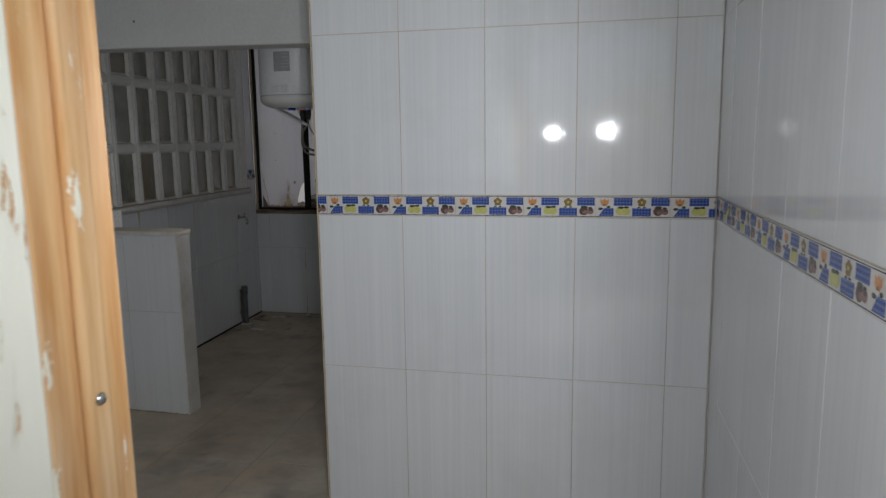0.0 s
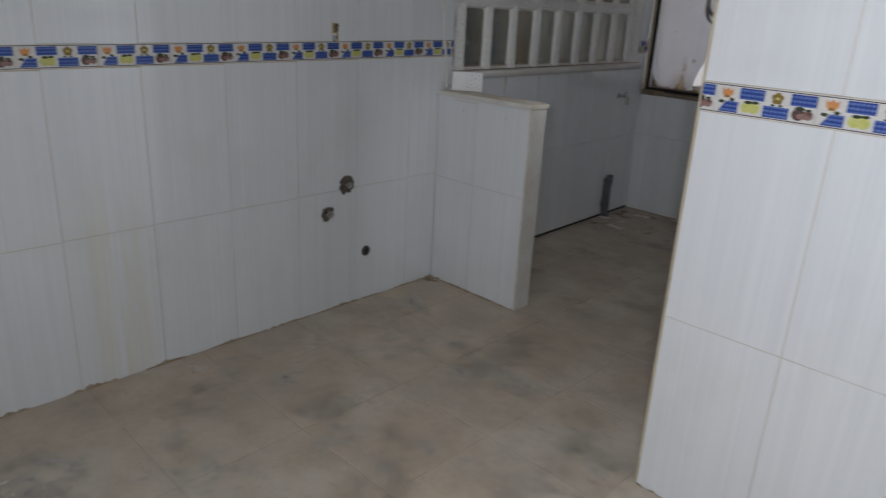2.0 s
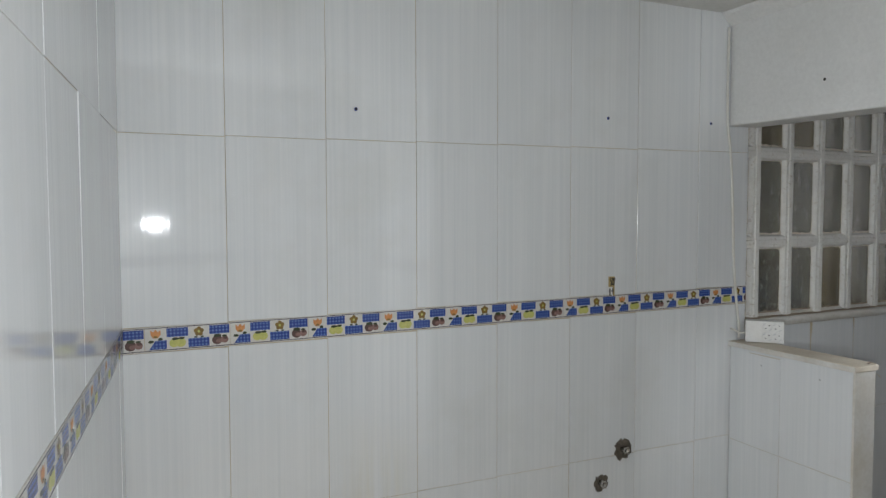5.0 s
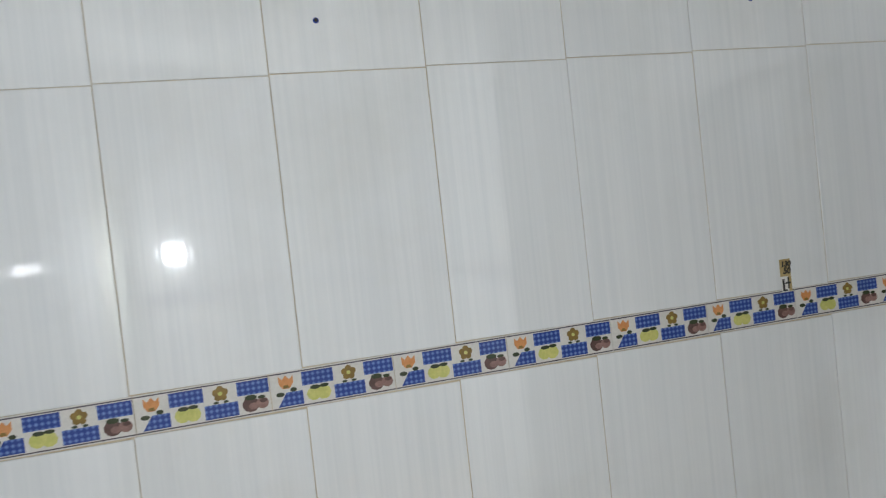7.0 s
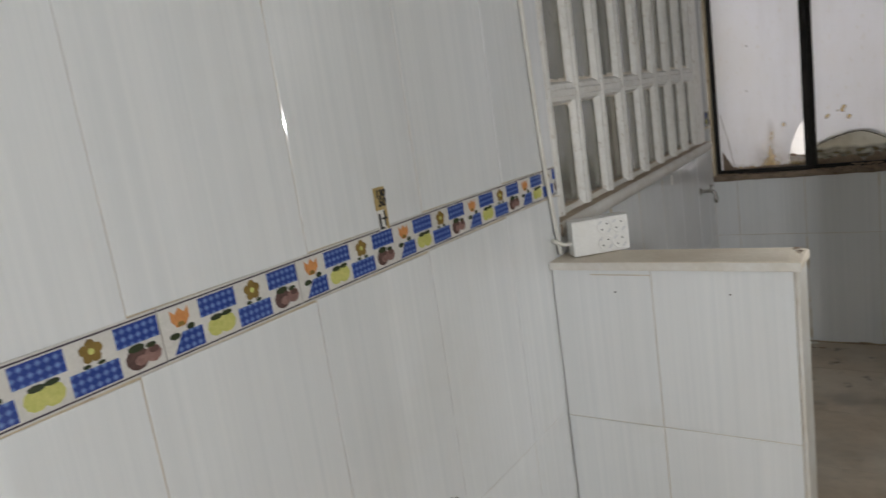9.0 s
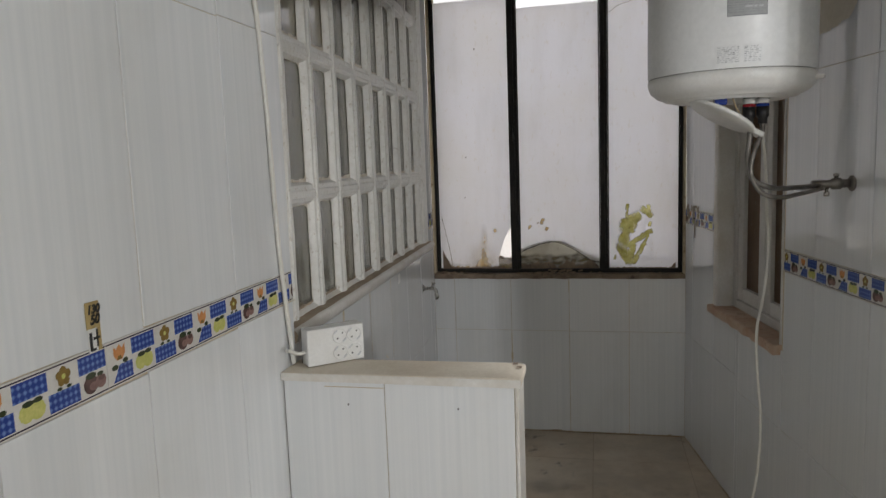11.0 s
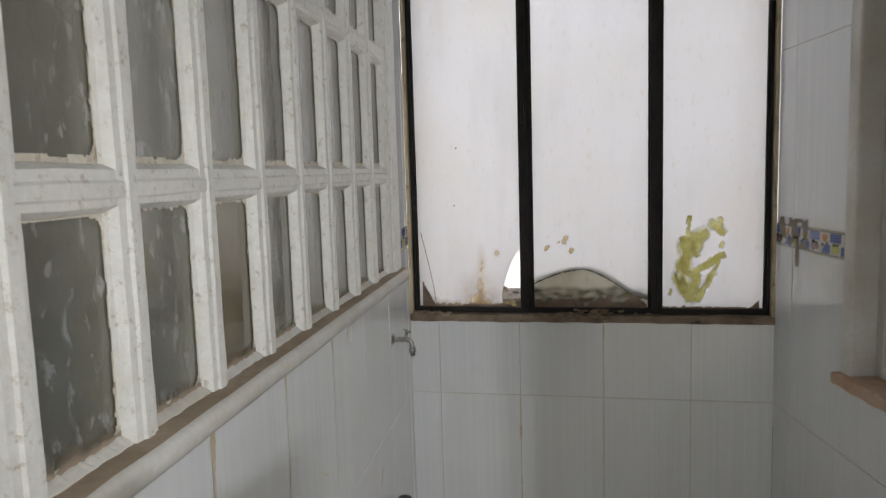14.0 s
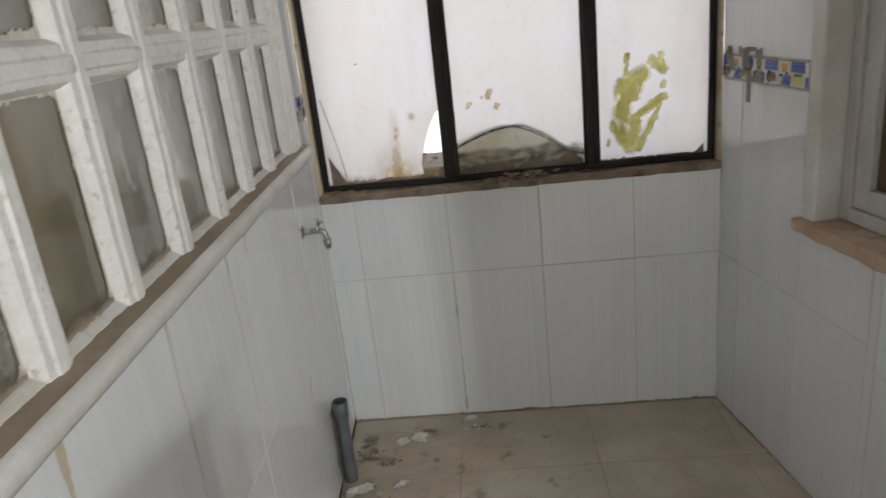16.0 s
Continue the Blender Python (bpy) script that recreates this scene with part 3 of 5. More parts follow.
block("wall_left_backing", (-2.62, 0.3, -0.08), (-2.530, 2.795, CEIL_UTIL), PLASTER)
block("wall_back_right", (0.56, 0.17, 0), (0.84, 0.30, CEIL), PLASTER)
block("wall_door_head", (-0.318, 0.21, 2.07), (0.56, 0.33, CEIL), PLASTER)
# unseen hall; its far end is left open to let daylight in
block("wall_hall_left", (-1.30, -1.75, 0), (-1.20, 0.27, 2.55), HALL)
block("wall_hall_right", (0.95, -1.75, 0), (1.05, 0.165, 2.55), HALL)
block("wall_hall_front", (-1.20, 0.16, 0), (-0.322, 0.212, 2.55), HALL)
block("wall_hall_front_right", (0.565, 0.13, 0), (0.95, 0.168, 2.55), HALL)
block("wall_hall_head", (-0.318, 0.18, 2.07), (0.56, 0.208, 2.55), HALL)
block("wall_hall_end_head", (-1.30, -1.87, 2.42), (1.05, -1.752, 2.55), HALL)
# unseen diffuser in place of a hall ceiling; spreads daylight onto the jamb
block("ceiling_hall", (-1.32, -1.9, 2.552), (1.07, 0.158, 2.556), HALL_DIFFUSER, "unseen translucent sheet added to spread daylight over the entrance")
block("ceiling_hall_edge", (-1.32, 0.16, 2.552), (1.07, 0.3, 2.65), CEILING)
block("ceiling_kitchen", (-2.66, 0.25, CEIL), (0.9, 2.872, CEIL + 0.22), CEILING, "white painted kitchen ceiling")
block("ceiling_utility", (-2.70, 2.874, CEIL_UTIL + 0.001), (-0.70, 5.22, CEIL_UTIL + 0.12), CEILING, "yellowed utility ceiling")
block("wall_partition_fill", (-0.70, 2.345, 0), (0.85, 2.46, 2.6), PLASTER)
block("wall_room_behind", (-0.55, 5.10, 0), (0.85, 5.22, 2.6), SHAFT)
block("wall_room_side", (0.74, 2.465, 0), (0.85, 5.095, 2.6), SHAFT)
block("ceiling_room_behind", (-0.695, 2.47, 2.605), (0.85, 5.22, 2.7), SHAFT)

# the beam over the half wall, its underside tilted to fit the camera's view
bm = box_bm((-2.498, 2.868, 1.90), (-0.90, 3.018, CEIL_UTIL), 0.008, 2)
for v in bm.verts:
    if v.co.z < 2.1:
        v.co.z -= 0.026 * (v.co.x + 2.5) / 1.55
    v.co.y += 0.004 * noise.noise(v.co * 3)
tagged(part("beam", bm, PLASTER, None, "smooth white plastered beam across the kitchen"), kind="structure")
# coved plaster line between beam and ceiling
bm = bmesh.new()
slab(bm, [(0, 0), (0.05, 0), (0.043, -0.012), (0.028, -0.024), (0.012, -0.040), (0, -0.052)], 0.0, 1.595)
for v in bm.verts:
    v.co = Vector((-2.497 + v.co.y, 2.866 - v.co.x, CEIL - 0.001 + v.co.z))
bmesh.ops.recalc_face_normals(bm, faces=bm.faces)
tagged(part("trim", bm, PLASTER, None, "rounded plaster cove along the beam"), kind="structure")

FALL = 0.0135


def level(y):
    """Lowers the floor towards the door so that its edge fits the camera's view."""
    return -FALL * max(0.0, 2.9 - max(y, 0.3))


def floor_bed():
    bm = bmesh.new()
    ys = (-1.9, 0.3, 2.9, 5.25)
    rows = [[bm.verts.new((x, y, z)) for x, z in ((-2.75, -0.2), (1.1, -0.2), (1.1, level(y) - 0.0012), (-2.75, level(y) - 0.0012))] for y in ys]
    for p, q in zip(rows, rows[1:]):
        for k in range(4):
            bm.faces.new((p[k], p[(k + 1) % 4], q[(k + 1) % 4], q[k]))
    bm.faces.new(rows[0])
    bm.faces.new(rows[-1][::-1])
    bmesh.ops.recalc_face_normals(bm, faces=bm.faces)
    return bm


# floor: a bed with dirty joints, tiles on it
tagged(part("floor", floor_bed(), FLOOR_GROUT, None, "dusty beige marbled floor"), kind="structure")
floor = bpy.data.objects["floor"]

# half wall
m, h_len = face_of((-2.498, 2.9), (-1.927, 2.9))
bm = bmesh.new()
add_box(bm, (0, 0.0025, 0), (h_len, 0.106, 0.962))
half_wall = tagged(part("wall_half", bm, GROUT, None, "low white tiled half wall with a raw top board", m), kind="structure")
clad(half_wall, [0.0, 0.257, h_len - 0.004], [0.0, 0.556, 0.962])
bm = bmesh.new()
add_box(bm, (h_len - 0.0035, -0.002, 0.0), (h_len + 0.006, 0.109, 0.966), 0.003, 2)
part("edge_strip", bm, EDGE, half_wall, "white plastered end face with worn corners")
bm = bmesh.new()
slab(bm, [(-0.001, 0), (h_len + 0.012, 0), (h_len + 0.012, 0.02), (h_len - 0.02, 0.024), (-0.001, 0.021)], -0.012, 0.116)
bmesh.ops.bevel(bm, geom=list(bm.edges), offset=0.003, segments=2, affect="EDGES", profile=0.5)
for v in bm.verts:
    v.co.z += 0.962
part("front_edge", box_bm((0.0, -0.0142, 0.9635), (h_len + 0.012, -0.0122, 0.9825), 0.0006, 1), EDGE, half_wall, "thin white edging of the top board")
part("top_board", bm, TOP, half_wall, "raw cream board with a chipped dark corner")
bm = sheet(bmesh.new(), 0.1, 0.1, lambda x, z: x + 0.5 * z + 0.03 * noise.noise((x * 60, z * 60, 1)) > 0.122 and z > 0.03)
part("chip", bm, RUST_SILL, half_wall, "dark broken corner", pose(h_len - 0.09, 0.015, 0.9868, -90, 0, 0))

# flat dark discs; each drill hole's shade is put into the colour
for x, z in ((0.165, 0.905), (0.435, 0.905)):
    part("drill_hole", lathe(bmesh.new(), [(0.0028, 0.0), (0.0024, 0.0006), (0.0, 0.0006)], 8), DARK, half_wall, "small drill hole", pose(x, 0, z, 90, 0, 0))
part("drill_hole", lathe(bmesh.new(), [(0.006, 0.0), (0.005, 0.0009), (0.0, 0.0009)], 8), DARK, bpy.data.objects["beam"], "small drill hole", pose(-2.05, 2.8675, 2.02, 90, 0, 0))
part("cut_line", box_bm((0.105, -0.0006, 0.9475), (0.255, 0.002, 0.9495)), GROUT, half_wall, "thin line of a cut tile")

# wall tiles
part("edge_joint", box_bm((-0.0016, -0.0010, 0.0), (0.0030, 0.012, CEIL)), GROUT, wall_part, "grout coloured strip along the corner")
clad(wall_left, lines(1.76 - 0.51, 0.316, 0, L_LEN), ROWS, (), (1.117, 2.045 - 0.51, 0.0, L_LEN), 0.010)
clad(wall_part, [0.004, 0.332, 0.640, 0.955, 1.270, P_LEN], ROWS_P, (), (1.156, 0.040, 0.003, P_LEN))
clad(wall_right, lines(0.17, 0.316, 0, R_LEN), ROWS_P, (), (1.156, 0.06, 0.0, R_LEN))
clad(wall_back, lines(0.19, 0.316, 0.02, B_LEN), ROWS, (), (1.117, 0.02, 0.02, B_LEN))
clad(wall_win, lines(0.42, 0.308, 0.0, W_LEN), [0.004, 0.56, 0.845], [(0, W_LEN, 0.845, 2.5)])
clad(wall_util, lines(0.65, 0.316, 0.20, U_LEN), [0.014, 0.56, 1.127, 1.204, 1.779, 2.354, CEIL_UTIL], [(0.0, 2.14, 1.03, 2.5)], (1.135, 2.10, 2.14, U_LEN))
SIDE_HOLES = [(0.436, 1.165, 0.785, 2.0)]
LINES = lines(0.12, 0.316, 0.0, S_LEN - 0.004)
far = [x for x in LINES if x < 0.7] + [0.72]
near = [0.72] + [x for x in LINES if x > 0.74]
clad(wall_side, far, [0.004, 0.56, 1.127, 1.204, 1.779, 2.354, CEIL_UTIL], SIDE_HOLES, (1.127, 0.05, 0.0, 0.72))
clad(wall_side, near, [-0.06, 0.50, 1.064, 1.141, 1.716, 2.291, CEIL_UTIL], SIDE_HOLES, (1.064, 0.05, 0.72, S_LEN - 0.004))
RIM = ((0.0, 0.0), (0.25, 0.02), (0.53, 0.035), (0.66, 0.055), (0.685, 0.080), (0.72, 0.115), (0.765, 0.165), (0.79, 0.21), (0.80, 0.30), (0.803, 0.9))


def rim_of(x):
    for (x0, z0), (x1, z1) in zip(RIM, RIM[1:]):
        if x < x1:
            return z0 + (z1 - z0) * (x - x0) / (x1 - x0)
    return 9.0


bm = sheet(bmesh.new(), 0.82, 0.70, lambda x, z: z > rim_of(x + 0.004 * noise.noise((z * 40, 7, 2))) + 0.004 * noise.noise((x * 30, 3, 1)) and (x > 0.275 or z > 0.215), 0.005, 0.004)
part("bare_plaster", bm, PATCH, wall_side, "bare yellowed plaster with a curved broken edge", pose(0.9, 0.001, 1.78))
part("lintel_board", box_bm((0.002, -0.006, 2.377), (W_LEN - 0.002, 0.0015, CEIL_UTIL - 0.002), 0.003, 1), LINTEL, wall_win, "cream board with brown stains above the iron window")
# dark strip along the utility wall's foot; the gap's shade is its colour
part("joint", box_bm((0.20, -0.0015, 0.001), (U_LEN, 0.002, 0.0135)), DARK, wall_util, "dark strip painted as the shade in the floor gap")

# ---- lattice window ----
lattice = holder("window_1", wall_util.matrix_basis.copy(), "cream painted lattice window with obscured glass, paint chipped", "window", kind="structure")
COLS = [0.064] + [0.281 + 0.2165 * i for i in range(9)]
LEVELS = [1.046, 1.403, 1.800, 2.165, 2.455]


def rail(length, wide, deep):
    """A moulded bar along x: a broad foot at the glass, sloping cheeks and a rounded ridge with two grooves."""
    prof = [(-wide / 2, 0.0), (-wide * 0.47, -deep * 0.3), (-wide * 0.36, -deep * 0.80), (-wide * 0.22, -deep * 0.84), (-wide * 0.17, -deep), (wide * 0.10, -deep), (wide * 0.16, -deep * 0.84), (wide * 0.36, -deep * 0.80), (wide * 0.47, -deep * 0.3), (wide / 2, 0.0)]
    bm = bmesh.new()
    n = max(3, int(length / 0.06))
    rings = []
    for i in range(n + 1):
        x = length * i / n
        rings.append([bm.verts.new((x, y + 0.0022 * noise.noise((x * 23, y * 40, z * 40 + length)), z + 0.0018 * noise.noise((x * 31, z * 50, 5 + length)))) for z, y in prof])
    for lo, hi in zip(rings, rings[1:]):
        for k in range(len(prof)):
            bm.faces.new((lo[k], lo[(k + 1) % len(prof)], hi[(k + 1) % len(prof)], hi[k]))
    bm.faces.new(rings[0])
    bm.faces.new(rings[-1][::-1])
    bmesh.ops.recalc_face_normals(bm, faces=bm.faces)
    return bm


Y_GLASS = 0.030
up_me = mesh_of(rail(LEVELS[-1] - LEVELS[0], 0.065, 0.025), "upright_bar", LATTICE)
for c in COLS:
    again("upright_bar", up_me, lattice, pose(c, Y_GLASS, LEVELS[0], 0, -90, 0))
cross_me = mesh_of(rail(COLS[-1] - COLS[0], 0.064, 0.0235), "cross_bar", LATTICE)
for z in LEVELS[1:-1]:
    again("cross_bar", cross_me, lattice, pose(COLS[0], Y_GLASS, z))
again("cross_bar", cross_me, lattice, pose(COLS[0], Y_GLASS, LEVELS[-1]))
bm = bmesh.new()
add_box(bm, (COLS[-1] + 0.015, -0.002, LEVELS[0] - 0.01), (COLS[-1] + 0.118, 0.05, LEVELS[-1] + 0.02), 0.006, 2)
part("frame", bm, LATTICE, lattice, "broad cream painted frame post")
outer_me = mesh_of(box_bm((-0.030, 0.007, 0.0), (0.030, 0.062, LEVELS[-1] - LEVELS[0]), 0.006, 1), "outer_bar", LATTICE)
for c in COLS:
    again("outer_bar", outer_me, lattice, pose(c, Y_GLASS, LEVELS[0]))
outer_me = mesh_of(box_bm((0.0, 0.009, -0.026), (COLS[-1] - COLS[0], 0.058, 0.026), 0.006, 1), "outer_rail", LATTICE)
for z in LEVELS[1:-1]:
    again("outer_rail", outer_me, lattice, pose(COLS[0], Y_GLASS, z))
pane_meshes = {}
for i, (a, b) in enumerate(zip(COLS, COLS[1:])):
    for k, (c, d) in enumerate(zip(LEVELS, LEVELS[1:])):
        glass = BROWN_GLASS if (k == 2 and i in (1, 2)) or (k == 0 and i == 3) or (k == 3 and i < 4) else OBSCURE
        key = (round(b - a, 3), round(d - c, 3), glass.name)
        if key not in pane_meshes:
            pane_meshes[key] = mesh_of(box_bm((0.004, 0, 0.004), (b - a - 0.004, 0.004, d - c - 0.004)), "pane", glass)
        ob = again("pane", pane_meshes[key], lattice, pose(a, Y_GLASS + 0.001, c))
        ob.visible_shadow = False
# putty that has crept over the glass at the foot of each pane
def putty(w, h, foot, seed):
    def inside(x, z):
        m = 0.036 + 0.0035 * noise.noise((x * 30, z * 30, seed)) + 0.002 * noise.noise((x * 90, z * 90, seed))
        low = m + foot * (1 + 0.8 * noise.noise((x * 22, seed, 1)))
        rad = 0.018
        dx = abs(x - w / 2) - (w / 2 - m - rad)
        dz = z - (h - m - rad) if z > h / 2 else (low + rad) - z
        return math.hypot(max(dx, 0.0), max(dz, 0.0)) > rad
    return inside


for i, (a, b) in enumerate(zip(COLS, COLS[1:])):
    for k, (c, d) in enumerate(zip(LEVELS[:3], LEVELS[1:])):
        bm = sheet(bmesh.new(), b - a, d - c, putty(b - a, d - c, 0.0 if k == 0 else 0.002, i * 3.7 + k * 1.3), 0.003, 0.0012)
        part("putty", bm, PUTTY, lattice, "", pose(a, Y_GLASS, c + 0.002))
# crumbling painted fillet along the foot of the panes
for i, (a, b) in enumerate(zip(COLS[1:], COLS[2:])):
    bm = bmesh.new()
    rings = []
    for k in range(25):
        x = a + 0.028 + (b - a - 0.056) * k / 24
        up = 0.011 + 0.004 * noise.noise((x * 45, i, 1)) + 0.004 * noise.noise((x * 130, i, 3))
        out = 0.016 + 0.004 * noise.noise((x * 40, i, 6))
        rings.append([bm.verts.new((x, Y_GLASS - q, 1.066 + h)) for q, h in ((0.0, 0.004 + up), (0.4 * out, 0.004 + 0.75 * up), (out, 0.004), (out, 0.0), (0.0, 0.0))])
    for p, q in zip(rings, rings[1:]):
        for k in range(5):
            bm.faces.new((p[k], q[k], q[(k + 1) % 5], p[(k + 1) % 5]))
    bmesh.ops.recalc_face_normals(bm, faces=bm.faces)
    part("fillet", bm, EDGE, lattice, "crumbling painted putty fillet")
# brown grime where the panes and bars meet the sill
for i, (a, b) in enumerate(zip(COLS[1:], COLS[2:])):
    fade = lambda x, z, i=i: 0.95 - z / (0.022 + 0.016 * noise.noise((x * 25, i, 4)) + 0.010 * noise.noise((x * 80, i, 9)))
    part("grime", film(b - a - 0.06, 0.06, fade, 0.004, 0.0028), GRIME, lattice, "brown grime along the foot of the pane", pose(a + 0.03, Y_GLASS, 1.078))
# sill with a rounded nose
prof = [(0.05, 0.004), (-0.018, -0.003), (-0.027, -0.008), (-0.031, -0.018), (-0.027, -0.032), (-0.020, -0.043), (0.05, -0.045)]
bm = bmesh.new()
n, rings = 40, []
for i in range(n + 1):
    x = 0.185 + (2.15 - 0.185) * i / n
    rings.append([bm.verts.new((x, y + 0.002 * noise.noise((x * 9, y, z * 9)), z + 1.068 + 0.0015 * noise.noise((x * 14, z * 9, 1)))) for y, z in prof])
for lo, hi in zip(rings, rings[1:]):
    for k in range(len(prof)):
        f = bm.faces.new((lo[k], lo[(k + 1) % len(prof)], hi[(k + 1) % len(prof)], hi[k]))
        f.material_index = 0 if k in (0,) else 1
        f.smooth = k not in (0, 6)
bm.faces.new(rings[0])
bm.faces.new(rings[-1][::-1])
bmesh.ops.recalc_face_normals(bm, faces=bm.faces)
part("sill", bm, [SILL, EDGE], lattice, "white rounded sill covered in brown dust")

# ---- iron window ----
iron = holder("window_2", wall_win.matrix_basis.copy(), "black iron window with clouded broken panes", "window", kind="structure")
Z0, Z1, X0, X1 = 0.872, 2.372, 0.014, 1.301


def bar(name, a, b, label=""):
    part(name, box_bm(a, b, 0.003, 2), IRON, iron, label)


bar("frame_post", (X0, 0.02, Z0), (X0 + 0.013, 0.06, Z1))
bar("frame_post", (X1 - 0.013, 0.02, Z0), (X1, 0.06, Z1))
bar("frame_rail", (X0 + 0.013, 0.02, Z1 - 0.034), (X1 - 0.013, 0.06, Z1))
bar("frame_rail", (X0 + 0.013, 0.02, Z0), (X1 - 0.013, 0.06, Z0 + 0.02))
M1, M2 = 0.452, 0.915
for mx in (M1, M2):
    bar("mullion", (mx - 0.021, 0.012, Z0 + 0.02), (mx + 0.003, 0.058, Z1 - 0.034))
    bar("mullion", (mx + 0.001, 0.018, Z0 + 0.02), (mx + 0.017, 0.054, Z1 - 0.034))
bm = bmesh.new()
add_box(bm, (M1 - 0.014, -0.006, 1.56), (M1 + 0.002, 0.012, 1.62), 0.004, 2)
add_box(bm, (M1 - 0.012, -0.022, 1.575), (M1 - 0.002, -0.006, 1.66), 0.004, 2)
part("latch", bm, IRON, iron, "black iron latch")
for a, b in ((X0 + 0.0135, M1 - 0.0215), (M1 + 0.0175, M2 - 0.0215), (M2 + 0.0175, X1 - 0.0135)):
    bar("glazing_bead", (a, 0.024, Z0 + 0.021), (a + 0.006, 0.040, Z1 - 0.046))
    bar("glazing_bead", (b - 0.006, 0.024, Z0 + 0.021), (b, 0.040, Z1 - 0.046))


def pane(outline, label, material=FROST):
    bm = slab(bmesh.new(), outline, 0.041, 0.045)
    ob = part("pane", bm, material, iron, label)
    ob.visible_shadow = False
    return ob


a, b, lo, hi = X0 + 0.0135, M1 - 0.022, Z0 + 0.022, Z1 - 0.06
pane([(a, lo), (b - 0.075, lo), (b - 0.078, lo + 0.05), (b - 0.062, lo + 0.11), (b - 0.04, lo + 0.17), (b - 0.016, lo + 0.21), (b, lo + 0.225), (b, hi), (a, hi)], "clouded pane with its lower corner broken off")
a, b = M1 + 0.018, M2 - 0.022
pane([(a, lo + 0.085), (a + 0.04, lo + 0.098), (a + 0.09, lo + 0.118), (a + 0.15, lo + 0.136), (a + 0.21, lo + 0.138), (a + 0.27, lo + 0.115), (a + 0.33, lo + 0.07), (a + 0.37, lo + 0.04), (b, lo + 0.035), (b, hi - 0.055), (a, hi - 0.06)], "clouded pane broken away along the bottom")
shard = slab(bmesh.new(), [(a, lo), (b, lo), (b, lo + 0.05), (a + 0.36, lo + 0.06), (a + 0.30, lo + 0.11), (a + 0.22, lo + 0.15), (a + 0.15, lo + 0.15), (a + 0.07, lo + 0.13), (a, lo + 0.10)], 0.0465, 0.050)
part("pane", shard, CLEAR, iron, "grimy shard set behind the broken pane").visible_shadow = False
moss = lambda x, z: 0.85 * min(1.0, 60 * (0.078 - z + 0.012 * noise.noise((x * 18, 2, 7)))) * (0.75 + 0.5 * noise.noise((x * 30, z * 60, 4))) * min(1.0, 30 * (b - a - x))
part("moss", film(b - a, 0.10, moss, 0.004), soft(MOSS), iron, "olive moss and mud on the broken shard", pose(a, 0.0455, lo))
bm = sheet(bmesh.new(), b - a, 0.16, lambda x, z: abs(z - (0.085 + 0.055 * math.sin(min(1.0, x / 0.37) * math.pi) - 0.05 * max(0, (x - 0.2) / 0.2))) < 0.0022 + 0.003 * noise.noise((x * 50, 1, 1)), 0.003)
part("crack", bm, DARK, iron, "dark broken edge", pose(a, 0.0405, lo))
a, b = M2 + 0.018, X1 - 0.0135
pane([(a, lo), (b, lo), (b, hi - 0.12), (b - 0.07, hi - 0.13), (b - 0.115, hi - 0.10), (b - 0.10, hi - 0.05), (b - 0.06, hi), (a, hi)], "clouded pane with a smear of olive paint")
tube_pts = [(a + 0.003, 0.0405, 2.19), (a + 0.05, 0.0405, 2.225), (a + 0.10, 0.0405, 2.24), (a + 0.16, 0.0405, 2.252), (b - 0.11, 0.0405, hi - 0.1)]
part("crack", tube(bmesh.new(), tube_pts, 0.0011, 4), RENDERING, iron)
a = X0 + 0.027
part("crack", tube(bmesh.new(), [(a + 0.002, 0.0405, 1.18), (a + 0.02, 0.0405, 1.10), (a + 0.045, 0.0405, 0.98), (a + 0.055, 0.0405, 0.90)], 0.0014, 4), RENDERING, iron)


def strokes(marks, most=1.0, edge=0.5):
    """Wiped brush strokes: each from one point to another with a width, thin and streaked towards the rim."""
    def cover(x, z):
        best = 0.0
        for x0, z0, x1, z1, w in marks:
            dx, dz = x1 - x0, z1 - z0
            s = max(0.0, min(1.0, ((x - x0) * dx + (z - z0) * dz) / (dx * dx + dz * dz + 1e-9)))
            d = math.hypot(x - x0 - s * dx, z - z0 - s * dz) + 0.007 * noise.noise((x * 45, z * 30, 2.0)) + 0.004 * noise.noise((x * 140, z * 90, 8.0))
            best = max(best, (1.2 * w - d) / (edge * w + 0.002))
        return min(best, 1.0) * most * (0.92 + 0.5 * noise.noise((x * 70, z * 22, 6.0)) + 0.3 * noise.noise((x * 190, z * 60, 3.0)))
    return cover


a = M2 + 0.023
SMEARS = [(0.075, 0.265, 0.078, 0.325, 0.007), (0.070, 0.225, 0.120, 0.262, 0.029), (0.066, 0.150, 0.068, 0.235, 0.026), (0.098, 0.195, 0.124, 0.262, 0.017),
          (0.155, 0.300, 0.190, 0.275, 0.017), (0.182, 0.318, 0.190, 0.285, 0.010), (0.188, 0.220, 0.192, 0.232, 0.008), (0.052, 0.100, 0.062, 0.155, 0.031),
          (0.052, 0.095, 0.085, 0.035, 0.027), (0.085, 0.035, 0.105, 0.110, 0.019), (0.080, 0.115, 0.190, 0.185, 0.014), (0.110, 0.026, 0.160, 0.122, 0.013),
          (0.160, 0.122, 0.196, 0.192, 0.008), (0.044, 0.175, 0.034, 0.110, 0.005), (0.012, 0.045, 0.016, 0.062, 0.005)]
wipe = strokes(SMEARS, 1.6, 0.75)
bm = film(0.3, 0.36, lambda x, z: wipe(x, z) * (0.95 + 0.55 * noise.noise((x * 55 + z * 20, z * 26 - x * 18, 1.5))), 0.003)
part("paint_smear", bm, THIN_SMEAR, iron, "olive green paint wiped across the pane", pose(a + 0.014, 0.0402, Z0 + 0.026))
a = X0 + 0.03
